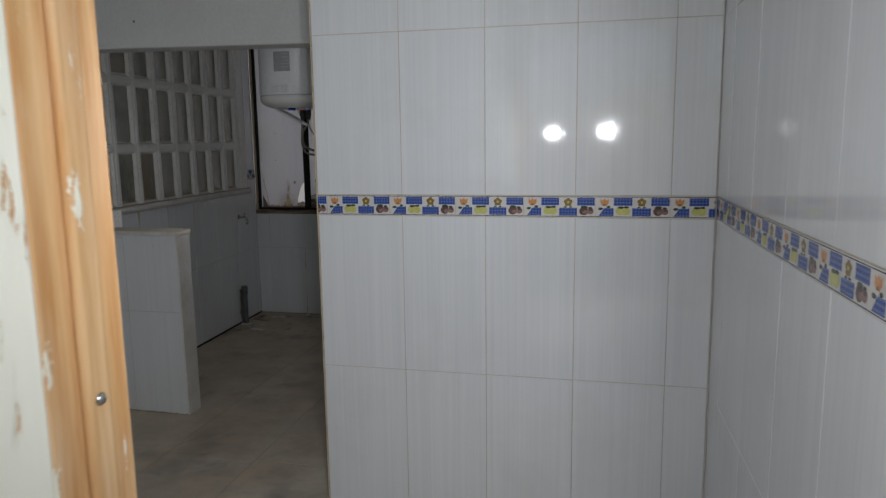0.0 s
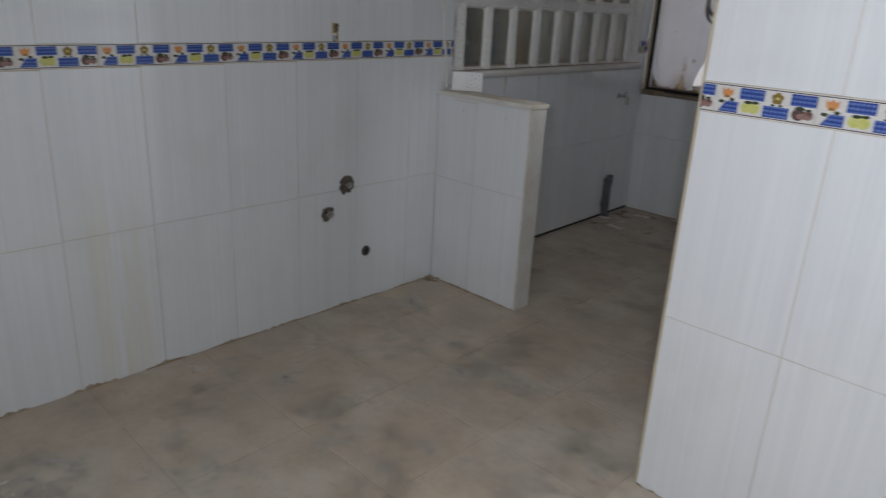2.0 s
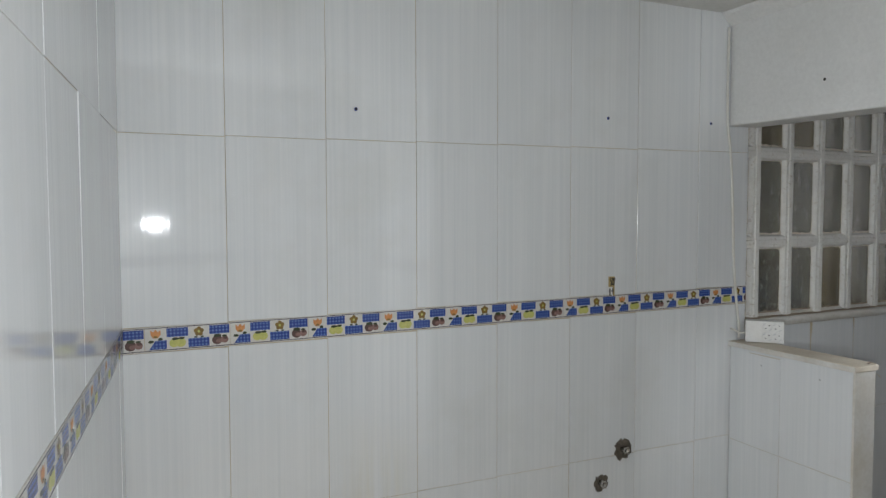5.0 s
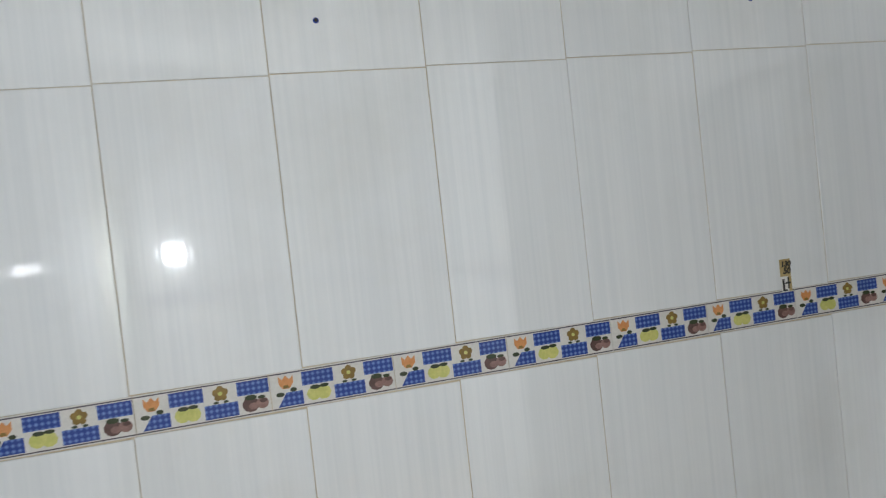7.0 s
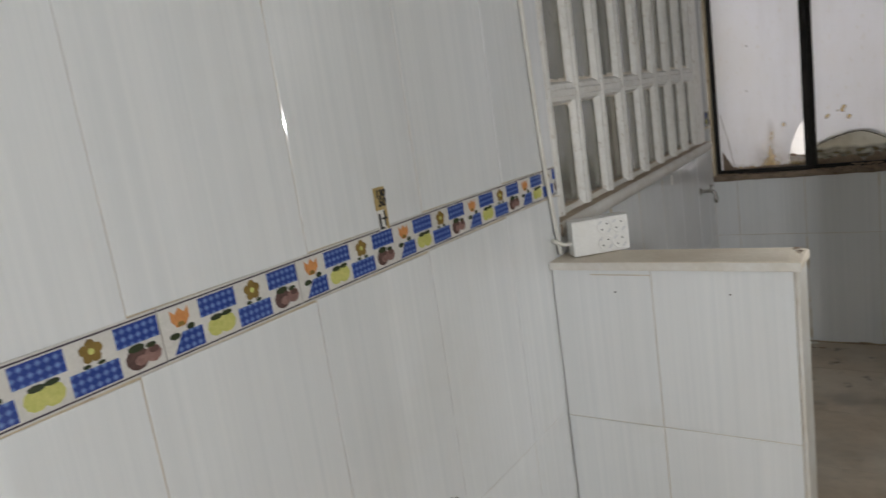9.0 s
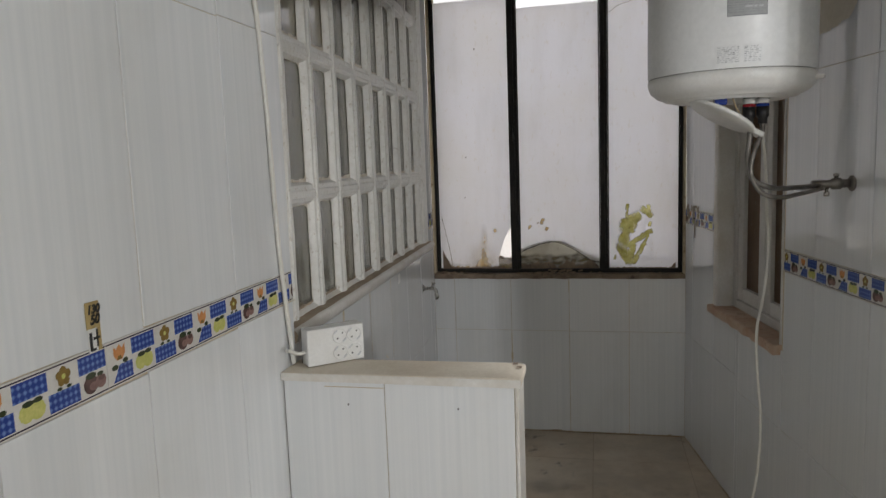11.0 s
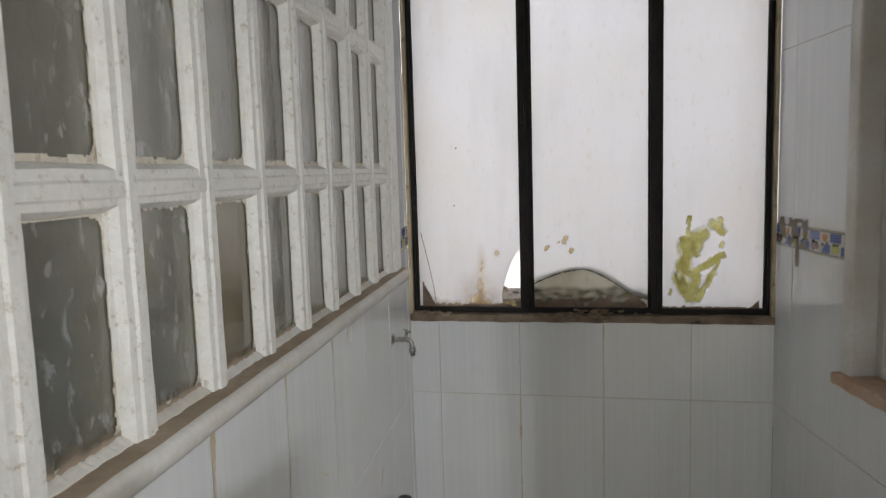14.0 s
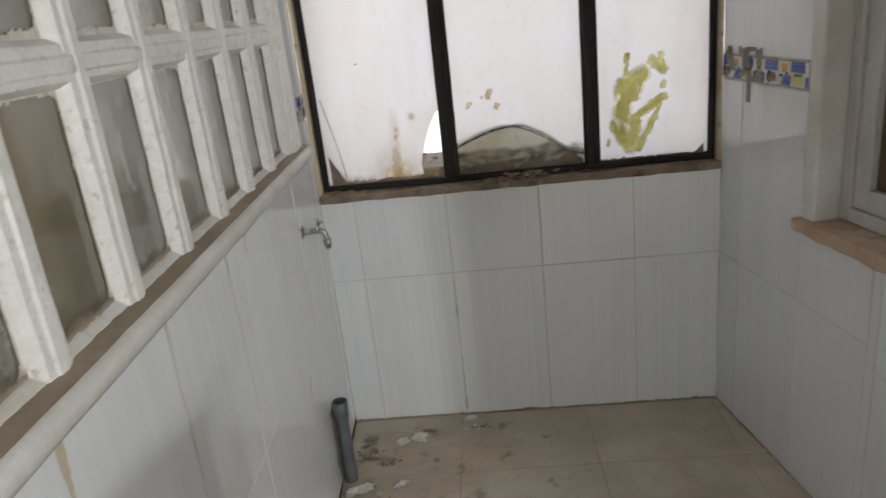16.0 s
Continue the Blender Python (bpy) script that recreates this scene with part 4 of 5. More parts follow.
def rust_cover(x, z):
    """A soft brown bloom above the foot of the pane, a faint streak that feeds it and a dirty rim."""
    grain = 0.75 + 0.45 * noise.noise((x * 26, z * 14, 3.0)) + 0.35 * noise.noise((x * 80, z * 45, 6.0))
    bloom = 1.0 * math.exp(-((x - 0.225) / 0.065) ** 2) * max(0.0, 1 - z / 0.15) ** 1.4
    streak = 0.60 * math.exp(-((x - 0.232 - 0.006 * noise.noise((z * 20, 1, 1))) / 0.014) ** 2) * max(0.0, min(1.0, (0.25 - z) / 0.09))
    rim = 0.8 * max(0.0, 1 - z / (0.030 + 0.05 * max(0.0, 1 - x / 0.07) + 0.012 * noise.noise((x * 30, 4, 2))))
    spot = 0.9 * math.exp(-((x - 0.292) ** 2 + (z - 0.205) ** 2) / 0.00009)
    return grain * max(bloom + streak, rim, spot)


bm = film(0.36, 0.36, rust_cover)
part("rust_run", bm, THIN_RUST, iron, "brown rust run down the pane", pose(a, 0.0402, Z0 + 0.022))
bm = film(0.22, 0.12, strokes([(0.05, 0.04, 0.055, 0.05, 0.007), (0.14, 0.03, 0.145, 0.04, 0.009), (0.115, 0.07, 0.125, 0.085, 0.009), (0.095, 0.065, 0.10, 0.07, 0.005)]), 0.003)
part("rust_spot", bm, THIN_RUST, iron, "small rust spots", pose(M1 + 0.02, 0.0402, 1.07))
part("rust_spot", sheet(bmesh.new(), 0.3, 0.9, lambda x, z: noise.noise((x * 70, z * 55, 4)) > 0.74, 0.006), RENDERING, iron, "small dirt specks", pose(a + 0.01, 0.0402, 1.2))
for k, (x0, x1, tall) in enumerate(((X0 + 0.03, M1 - 0.03, 0.012), (M1 + 0.024, M2 - 0.028, 0.030), (M2 + 0.024, X1 - 0.028, 0.007))):
    low = lambda x, z, k=k, tall=tall, w=x1 - x0: z < tall * (1 + 0.9 * noise.noise((x * 18, k, 2)) + 0.6 * noise.noise((x * 60, k, 5))) + (0.09 * max(0.0, 1 - x / 0.05) if k == 0 else 0.0) + (0.03 * max(0.0, 1 - (w - x) / 0.03) if k == 2 else 0.0)
    part("grime", sheet(bmesh.new(), x1 - x0, 0.14, low, 0.004, 0.0015), RUST_SILL, iron, "brown grime caked along the foot of the pane", pose(x0, 0.0400, Z0 + 0.018))
# ledge under the frame with rust and rubble
bm = box_bm((0.004, -0.018, 0.845), (W_LEN - 0.004, 0.10, 0.871), 0.004, 2)
bmesh.ops.subdivide_edges(bm, edges=[e for e in bm.edges if abs(e.verts[0].co.x - e.verts[1].co.x) > 0.5], cuts=60)
for v in bm.verts:
    v.co += 0.003 * noise.noise_vector(v.co * 22)
part("sill", bm, RUST_SILL, iron, "crumbling rusty window ledge")


def rubble(name, spots, material, label, seed):
    """Loose flakes and crumbs in small heaps: centre x, y, z, spread, count, size."""
    rnd = random.Random(seed)
    bm = bmesh.new()
    for cx, cy, cz, sp, count, size in spots:
        for _ in range(count):
            r = size * rnd.uniform(0.35, 1.0)
            p = Vector((cx + rnd.gauss(0, sp), cy + rnd.gauss(0, sp * 0.6), cz))
            p.z += level(p.y)
            n = rnd.randint(4, 6)
            t = Matrix.Translation(p) @ pose(0, 0, 0, rnd.uniform(-14, 14), rnd.uniform(-14, 14), rnd.uniform(0, 360))
            ang = [2 * math.pi * i / n for i in range(n)]
            rad = [r * rnd.uniform(0.5, 1.0) for _ in ang]
            th = min(0.35 * r, 0.005)
            low = [bm.verts.new(t @ Vector((q * math.cos(g), q * math.sin(g), 0))) for q, g in zip(rad, ang)]
            top = [bm.verts.new(t @ Vector((0.75 * q * math.cos(g), 0.75 * q * math.sin(g), th))) for q, g in zip(rad, ang)]
            bm.faces.new(top)
            for i in range(n):
                bm.faces.new((low[i], low[(i + 1) % n], top[(i + 1) % n], top[i]))
    return tagged(part(name, bm, material, None), label, "debris", kind="stuff")


rubble("window_ledge_rubble", [(-2.55, 5.075, 0.873, 0.04, 40, 0.020), (-1.98, 5.080, 0.873, 0.09, 70, 0.024), (-1.92, 5.085, 0.885, 0.06, 24, 0.024), (-1.4, 5.08, 0.873, 0.08, 24, 0.012)], LEAFDIRT, "brown rotten crumbs on the window ledge", 3)

# ---- recessed wooden window in the utility wall ----
wood = holder("window_3", wall_side.matrix_basis.copy(), "grey painted wooden window in a deep white reveal", "window", kind="structure")
A, B, C, D = 0.446, 1.155, 0.80, 1.98
part("reveal", box_bm((A - 0.004, -0.006, C - 0.02), (A + 0.05, 0.100, D - 0.01), 0.006, 2), EDGE, wood, "white plastered reveal, rounded edge")
part("reveal", box_bm((A + 0.05, 0.0, D - 0.03), (B - 0.003, 0.10, D - 0.004), 0.004, 1), EDGE, wood)
part("reveal", box_bm((B - 0.02, 0.0, C), (B - 0.003, 0.10, D - 0.03), 0.004, 1), WOOD_GREY, wood)
bm = box_bm((A - 0.012, -0.028, C - 0.032), (B - 0.004, 0.105, C + 0.004), 0.006, 2)
bmesh.ops.subdivide_edges(bm, edges=[e for e in bm.edges if abs(e.verts[0].co.x - e.verts[1].co.x) > 0.5], cuts=30)
for v in bm.verts:
    v.co += 0.005 * noise.noise_vector(v.co * 19)
part("sill", bm, RAW, wood, "broken bare terracotta sill")
F0, F1, G0, G1 = A + 0.052, B - 0.022, C + 0.006, D - 0.032
ymid = 0.082


def bars_of(parent, x0, x1, z0, z1, w, y0, y1, material):
    for a, b in (((x0, y0, z0), (x0 + w, y1, z1)), ((x1 - w, y0, z0), (x1, y1, z1)), ((x0 + w, y0, z0), (x1 - w, y1, z0 + w)), ((x0 + w, y0, z1 - w), (x1 - w, y1, z1))):
        part("rail", box_bm(a, b, 0.004, 2), material, parent)


bars_of(wood, F0, F1, G0, G1, 0.035, ymid - 0.02, ymid + 0.035, WOOD_GREY)
mid = 0.5 * (F0 + F1)
for x0, x1 in ((F0 + 0.037, mid - 0.002), (mid + 0.002, F1 - 0.037)):
    leaf = part("casement", box_bm((x0 + 0.05, ymid + 0.006, G0 + 0.088), (x1 - 0.05, ymid + 0.010, G1 - 0.088)), CASEMENT, wood, "casement with brownish glass")
    bars_of(leaf, x0, x1, G0 + 0.038, G1 - 0.038, 0.055, ymid - 0.012, ymid + 0.026, WOOD_GREY)
bm = bmesh.new()
rows = []
for i in range(61):
    x = F0 + (F1 - F0) * i / 60
    rows.append([bm.verts.new((x, 0.21 + 0.018 * math.sin(i * 0.9) + 0.006 * math.sin(i * 2.3), z)) for z in (0.72, 1.4, 2.05)])
for p, q in zip(rows, rows[1:]):
    for k in range(2):
        bm.faces.new((p[k], q[k], q[k + 1], p[k + 1])).smooth = True
curtain = tagged(part("curtain", bm, CURTAIN, None, "", wall_side.matrix_basis.copy()), "brown pleated curtain hanging behind the wooden window", "curtain")
curtain.modifiers.new("cloth", "SOLIDIFY").thickness = 0.003

# ---- door frame at the entrance ----
door = holder("door_1", pose(-0.286, 0.372, 0), "pine door frame with flaked cream paint, no door leaf", "door frame", kind="structure")
bm = box_bm((-0.034, -0.115, 0), (0.0, -0.001, 2.05), 0.004, 2)
part("jamb", bm, PINE, door, "bare pine jamb, paint worn off")
bm = box_bm((-0.034, -0.24, 0), (0.004, -0.117, 2.05), 0.004, 2)
part("jamb", bm, PAINTED, door, "cream painted jamb")
part("stop", box_bm((0.001, -0.075, 0), (0.012, -0.042, 2.05), 0.004, 2), PINE, door, "pine door stop strip")
part("casing", box_bm((-0.105, -0.021, 0), (-0.0345, -0.002, 2.11), 0.006, 2), PAINTED, door, "cream painted casing")
part("jamb", box_bm((0.826, -0.20, 0), (0.858, -0.06, 2.05), 0.004, 2), PAINTED, door)
part("head", box_bm((-0.034, -0.20, 2.052), (0.858, -0.06, 2.069), 0.003, 1), PAINTED, door)
bm = lathe(bmesh.new(), [(0, 0.004), (0.004, 0.004), (0.007, 0.001), (0.007, 0)], 12)
part("screw", bm, CHROME, door, "old screw head", pose(0.0125, -0.06, 1.18, 0, 90, 0))

# ---- light well outside ----
block("wall_outside", (-4.3, 6.75, -0.2), (0.6, 6.9, 4.4), OUTER, "whitewashed wall of the light well")
block("wall_well_right", (0.45, 5.235, -0.2), (0.6, 6.745, 4.0), OUTER)
# one backing wall, split dark and white to set the panes' brightness
block("wall_well_left", (-3.75, 2.2, -0.2), (-3.6, 4.745, 3.4), SHAFT, "shaft backing wall, toned dark to dim the near panes")
block("wall_well_far", (-3.75, 4.75, -0.2), (-3.6, 6.745, 3.4), OUTER, "white backing wall of the light well, brightens the far panes")
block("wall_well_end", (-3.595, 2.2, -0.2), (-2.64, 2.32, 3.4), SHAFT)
block("ground", (-3.595, 2.325, -0.25), (0.445, 6.745, -0.13), RENDERING, "bare cement ground of the light well")
bm = box_bm((-2.75, 5.235, 0.70), (-1.15, 5.50, 0.90), 0.01, 2)
tagged(part("outer_ledge", bm, RENDERING, None, "mossy grey ledge outside the iron window"), kind="structure")
rubble("ledge_rubble", [(-2.0, 5.34, 0.905, 0.16, 90, 0.03), (-1.7, 5.36, 0.905, 0.14, 50, 0.03)], LEAFDIRT, "rotten leaves and rubble on the outer ledge", 5)

drum = holder("plastic_drum", pose(-2.945, 3.58, -0.13), "blue plastic drum standing behind the lattice window", "drum")
part("body", lathe(bmesh.new(), [(0, 0), (0.22, 0), (0.235, 0.02), (0.235, 0.40), (0.245, 0.42), (0.235, 0.44), (0.235, 0.85), (0.245, 0.87), (0.235, 0.89), (0.235, 1.24), (0.215, 1.27), (0.0, 1.27)], 36), BARREL, drum)
part("lid", lathe(bmesh.new(), [(0.225, 1.272), (0.24, 1.272), (0.24, 1.30), (0.225, 1.305), (0.0, 1.305)], 36), BARREL, drum, "blue drum lid")


# ---- water heater ----
R = 0.237
heater = holder("water_heater", pose(-1.407, 3.325, 1.609) @ Matrix.Scale(0.856, 4), "white enamel electric water heater with its cover hanging open", "water heater")
part("tank", lathe(bmesh.new(), [(R - 0.002, 0.070), (R, 0.074), (R, 0.69), (R - 0.012, 0.725), (R - 0.05, 0.752), (0, 0.765)], 64), ENAMEL, heater)
part("seam", lathe(bmesh.new(), [(R - 0.006, 0.063), (R - 0.006, 0.072)], 64), DARK, heater, "dark seam above the bottom cap")
part("bottom_cap", lathe(bmesh.new(), [(R - 0.004, 0.069), (R, 0.066), (R, 0.052), (R - 0.008, 0.030), (R - 0.028, 0.013), (R - 0.046, 0.0075), (R - 0.048, 0.0035), (R - 0.053, 0.0035), (0.165, 0.0025), (0.160, -0.003), (0.150, -0.005), (0.12, -0.003), (0.118, 0.03), (0, 0.03)], 64), PLASTIC, heater, "white plastic bottom cap")


def arc_patch(r, a0, a1, z0, z1, n=10):
    bm = bmesh.new()
    cols = []
    for i in range(n + 1):
        t = radians(a0 + (a1 - a0) * i / n)
        cols.append([bm.verts.new((r * math.cos(t), r * math.sin(t), z)) for z in (z0, z1)])
    for p, q in zip(cols, cols[1:]):
        bm.faces.new((p[0], q[0], q[1], p[1])).smooth = True
    return bm


A0, A1 = -101.5, -77.0
plate = part("rating_label", arc_patch(R + 0.0006, A0, A1, 0.205, 0.318), SILVER, heater, "silver grey rating label with lines of print")
for a0, a1, z0, z1 in ((A0, A1, 0.3165, 0.318), (A0, A1, 0.205, 0.2065), (A0, A0 + 0.35, 0.2065, 0.3165), (A1 - 0.35, A1, 0.2065, 0.3165)):
    part("border_line", arc_patch(R + 0.0009, a0, a1, z0, z1, 6), PVC, plate, "dark printed border")
rnd = random.Random(8)
for i in range(16):
    z = 0.3095 - i * 0.0064
    a = A0 + 1.0
    while a < A1 - 3.0:
        w = rnd.uniform(1.5, 5.5)
        b = min(a + w, A1 - 1.0)
        pale = i % 3 == 1 and a > -92
        part("print_line", arc_patch(R + 0.0010, a, b, z, z + (0.0042 if pale else rnd.uniform(0.0016, 0.0028)), 3), FAINT if pale else INK, plate)
        a = b + rnd.uniform(0.3, 1.6)
for a0, a1 in ((-108, -93.5), (-91.5, -80)):
    s = part("sticker", arc_patch(R + 0.0005, a0, a1, 0.082, 0.130), ENAMEL, heater, "small printed sticker")
    for i in range(9):
        z = 0.124 - i * 0.0048
        a = a0 + 0.6
        while a < a1 - 1.5:
            b = min(a + rnd.uniform(0.8, 3.4), a1 - 0.5)
            part("print_line", arc_patch(R + 0.0008, a, b, z, z + rnd.uniform(0.0010, 0.0026), 2), INK if rnd.random() < 0.4 else FAINT, s)
            a = b + rnd.uniform(0.3, 1.4)
bm = bmesh.new()
lathe(bm, [(0, 0.010), (0.080, 0.010), (0.097, 0.007), (0.101, 0.0), (0.097, -0.004), (0, -0.004)], 36)
add_box(bm, (0.088, -0.022, -0.004), (0.128, 0.022, 0.012), 0.004, 2)
part("cover", bm, PLASTIC, heater, "round white cover hanging open", pose(-0.033, -0.080, -0.052, -2, 29, 8))
part("bracket", box_bm((R - 0.02, -0.02, 0.043), (R + 0.018, 0.010, 0.054), 0.003, 2), PLASTIC, heater, "white mounting lug", pose(0, 0, 0, 0, 0, -22))
# added out of sight: the heater, placed to fit the view, stands off the wall
for z in (0.50, 0.62):
    part("hanger", box_bm((R - 0.01, -0.012, z), (0.465, 0.012, z + 0.03), 0.003, 1), STEEL, heater, "unseen steel hanger added to bridge the gap to the wall")
part("wiring", tube(bmesh.new(), [(0.0, -0.03, 0.02), (0.012, -0.05, -0.025), (0.03, -0.04, -0.045), (0.036, -0.02, 0.0)], 0.0025, 6), RUST, heater, "loose yellow wires")
part("terminal", box_bm((-0.05, -0.06, -0.016), (-0.015, -0.02, 0.012), 0.003, 1), BLUE, heater, "blue terminal block")
for x, ring, nm in ((0.045, RED, "hot_outlet"), (0.083, BLUE, "cold_inlet")):
    o = part(nm, lathe(bmesh.new(), [(0.016, 0.02), (0.016, -0.012), (0.0175, -0.012), (0.0175, -0.04), (0.013, -0.046), (0.013, -0.062), (0, -0.062)], 16), BLACK, heater, "black insulated pipe joint", pose(x, -0.06, -0.014))
    part("ring", lathe(bmesh.new(), [(0.0165, -0.004), (0.018, -0.004), (0.018, -0.012), (0.0165, -0.012)], 16), ring, o)
    part("collar", lathe(bmesh.new(), [(0.0168, 0.012), (0.0185, 0.012), (0.0185, -0.003), (0.0168, -0.003)], 16), PLASTIC, o)
part("hose", tube(bmesh.new(), [(0.045, -0.06, -0.06), (0.047, -0.07, -0.11), (0.042, -0.07, -0.18), (0.055, -0.07, -0.235), (0.11, -0.06, -0.264), (0.20, 0.03, -0.270), (0.310, 0.180, -0.273)], 0.0075, 10, 0.10), STEEL, heater, "braided steel hose")
part("hose", tube(bmesh.new(), [(0.083, -0.06, -0.06), (0.080, -0.07, -0.10), (0.055, -0.09, -0.16), (0.048, -0.09, -0.22), (0.075, -0.10, -0.275), (0.13, -0.08, -0.292), (0.21, 0.01, -0.288), (0.318, 0.172, -0.282)], 0.0065, 10, 0.10), STEEL, heater, "thin braided steel hose")
part("power_cable", tube(bmesh.new(), [(0.078, -0.040, 0.01), (0.082, -0.060, -0.1), (0.108, 0.007, -0.2), (0.145, 0.146, -0.343), (0.168, 0.220, -0.485), (0.158, 0.220, -0.628), (0.138, 0.220, -0.759), (0.142, 0.220, -0.913), (0.156, 0.220, -1.091), (0.146, 0.220, -1.293), (0.110, 0.210, -1.507), (0.110, 0.190, -1.686), (0.122, 0.160, -1.828), (0.110, 0.130, -1.896)], 0.0048, 8), CABLE, heater, "white power cable hanging down to the floor")
bm = lathe(bmesh.new(), [(0, 0), (0.008, 0), (0.014, 0.006), (0.018, 0.018), (0.018, 0.03), (0, 0.03)], 16)
lathe(bm, [(0.0024, 0.03), (0.0024, 0.048), (0, 0.048)], 8, pose(0.0095, 0, 0))
lathe(bm, [(0.0024, 0.03), (0.0024, 0.048), (0, 0.048)], 8, pose(-0.0095, 0, 0))
part("plug", bm, PLASTIC, heater, "white plug lying on the floor", pose(0.108, 0.128, -1.862, 84, 0, 25))

# shut-off valve on the wall
sm = wall_side.matrix_basis
valve = holder("shutoff_valve", sm @ pose(1.592, 0, 1.379), "tarnished chrome shut-off valve on the tiled wall", "valve")
part("flange", lathe(bmesh.new(), [(0.0, 0.0), (0.022, 0.0), (0.022, 0.004), (0.015, 0.010), (0.0, 0.010)], 20), STEEL, valve, "", pose(0, 0, 0, 90, 0, 0))
part("body", lathe(bmesh.new(), [(0.0, 0.008), (0.012, 0.008), (0.012, 0.03), (0.016, 0.034), (0.016, 0.055), (0.011, 0.06), (0.011, 0.11), (0.0, 0.11)], 16), STEEL, valve, "", pose(0, 0, 0, 90, 0, 0))
part("knob", lathe(bmesh.new(), [(0.0, 0.0), (0.006, 0.0), (0.005, 0.014), (0.008, 0.016), (0.008, 0.025), (0.0, 0.027)], 12), CHROME, valve, "", pose(0, -0.07, -0.008, 180, 0, 0))
part("knob", lathe(bmesh.new(), [(0.0, 0.0), (0.006, 0.0), (0.005, 0.008), (0.008, 0.010), (0.008, 0.016), (0.0, 0.018)], 12), CHROME, valve, "", pose(0, -0.045, 0.012))

# ---- socket box on the half wall ----
strip = holder("socket_box", pose(-2.440, 2.922, 0.986, 0, 0, 42), "white surface box with four power sockets leaning on the half wall", "socket box")
part("body", box_bm((0, 0, 0), (0.150, 0.046, 0.092), 0.004, 3), PLASTIC, strip)
part("base", box_bm((0.001, 0.046, 0.001), (0.149, 0.050, 0.091), 0.0015, 1), DARK, strip, "dark rear edge")
for x in (0.086, 0.124):
    for z in (0.026, 0.068):
        s = part("socket", lathe(bmesh.new(), [(0.0200, 0.0), (0.0192, 0.0018), (0.0172, 0.0018), (0.016, -0.001), (0.0, -0.001)], 24), PLASTIC, strip, "round earthed socket", pose(x, -0.0008, z, 90, 0, 0))
        # black discs stand in for the shade inside the pin holes
        for dx, dz, r in ((-0.0068, -0.0068, 0.0023), (0.0068, 0.0068, 0.0023)):
            part("pin_hole", lathe(bmesh.new(), [(r, -0.0012), (r, -0.0004), (0.0, -0.0004)], 8), BLACK, s, "", pose(dx, dz, 0))
        for q in (1, -1):
            part("earth_clip", box_bm((-0.006, -0.0016, -0.0008), (0.006, 0.0016, 0.0020)), FAINT, s, "", pose(-0.0115 * q, 0.0115 * q, 0, 0, 0, 45))
part("cable", tube(bmesh.new(), [(0.0, 0.02, 0.035), (-0.02, 0.012, 0.036), (-0.045, -0.005, 0.05), (-0.055, -0.012, 0.056)], 0.0048, 8), CABLE, strip, "short white cable tail")
riser = part("extension_cable", tube(bmesh.new(), [(-2.491, 2.853, CEIL - 0.06), (-2.491, 2.851, 2.15), (-2.491, 2.853, 1.93), (-2.491, 2.872, 1.80), (-2.491, 2.888, 1.62), (-2.490, 2.895, 1.45), (-2.491, 2.905, 1.30), (-2.490, 2.922, 1.15), (-2.489, 2.935, 1.06), (-2.484, 2.935, 0.993)], 0.0058, 8), CABLE)
tagged(riser, "white power cable running down the tiled wall to the socket box", "cable")

# ---- garden tap, drain pipe, outlets ----
um = wall_util.matrix_basis
tap = holder("tap", um @ pose(1.945, 0, 0.848), "chrome wall tap on the tiled wall under the lattice window", "tap")
part("flange", lathe(bmesh.new(), [(0, 0), (0.02, 0), (0.02, 0.003), (0.012, 0.008), (0, 0.008)], 18), CHROME, tap, "", pose(0, 0, 0, 90, 0, 0))
part("body", tube(bmesh.new(), [(0, -0.004, 0), (0, -0.03, 0), (0, -0.05, 0), (0, -0.064, -0.008), (0.0, -0.070, -0.03)], 0.0095, 12), CHROME, tap)
part("nozzle", lathe(bmesh.new(), [(0.010, 0), (0.0125, 0), (0.0125, -0.018), (0.009, -0.018), (0.009, -0.028), (0, -0.028)], 14), CHROME, tap, "", pose(0, -0.070, -0.028))
bm = lathe(bmesh.new(), [(0.006, 0), (0.006, 0.022), (0, 0.022)], 10)
add_box(bm, (-0.024, -0.005, 0.020), (0.024, 0.005, 0.028), 0.003, 2)
part("handle", bm, CHROME, tap, "", pose(0, -0.046, 0.006, 18, 0, 35))

pipe = holder("drain_pipe", pose(-2.578, 4.722, 0, 1.2, 1.0, 0), "dark grey plastic drain pipe standing out of the floor", "pipe")
part("body", lathe(bmesh.new(), [(0.020, 0.0), (0.020, 0.235), (0.0235, 0.24), (0.0235, 0.298), (0.0195, 0.300), (0.0195, 0.20), (0, 0.20)], 20), PVC, pipe)
bm = sheet(bmesh.new(), 0.16, 0.34, lambda x, z: abs(x - 0.08) < 0.034 + 0.016 * noise.noise((z * 16, 3, 3)) + 0.012 * noise.noise((z * 50, x * 30, 3)) and z < 0.27, 0.008, 0.002)
tagged(part("wall_chase", bm, RENDERING, wall_util, "broken cement chase behind the drain pipe", pose(1.84, 0, 0.002)))

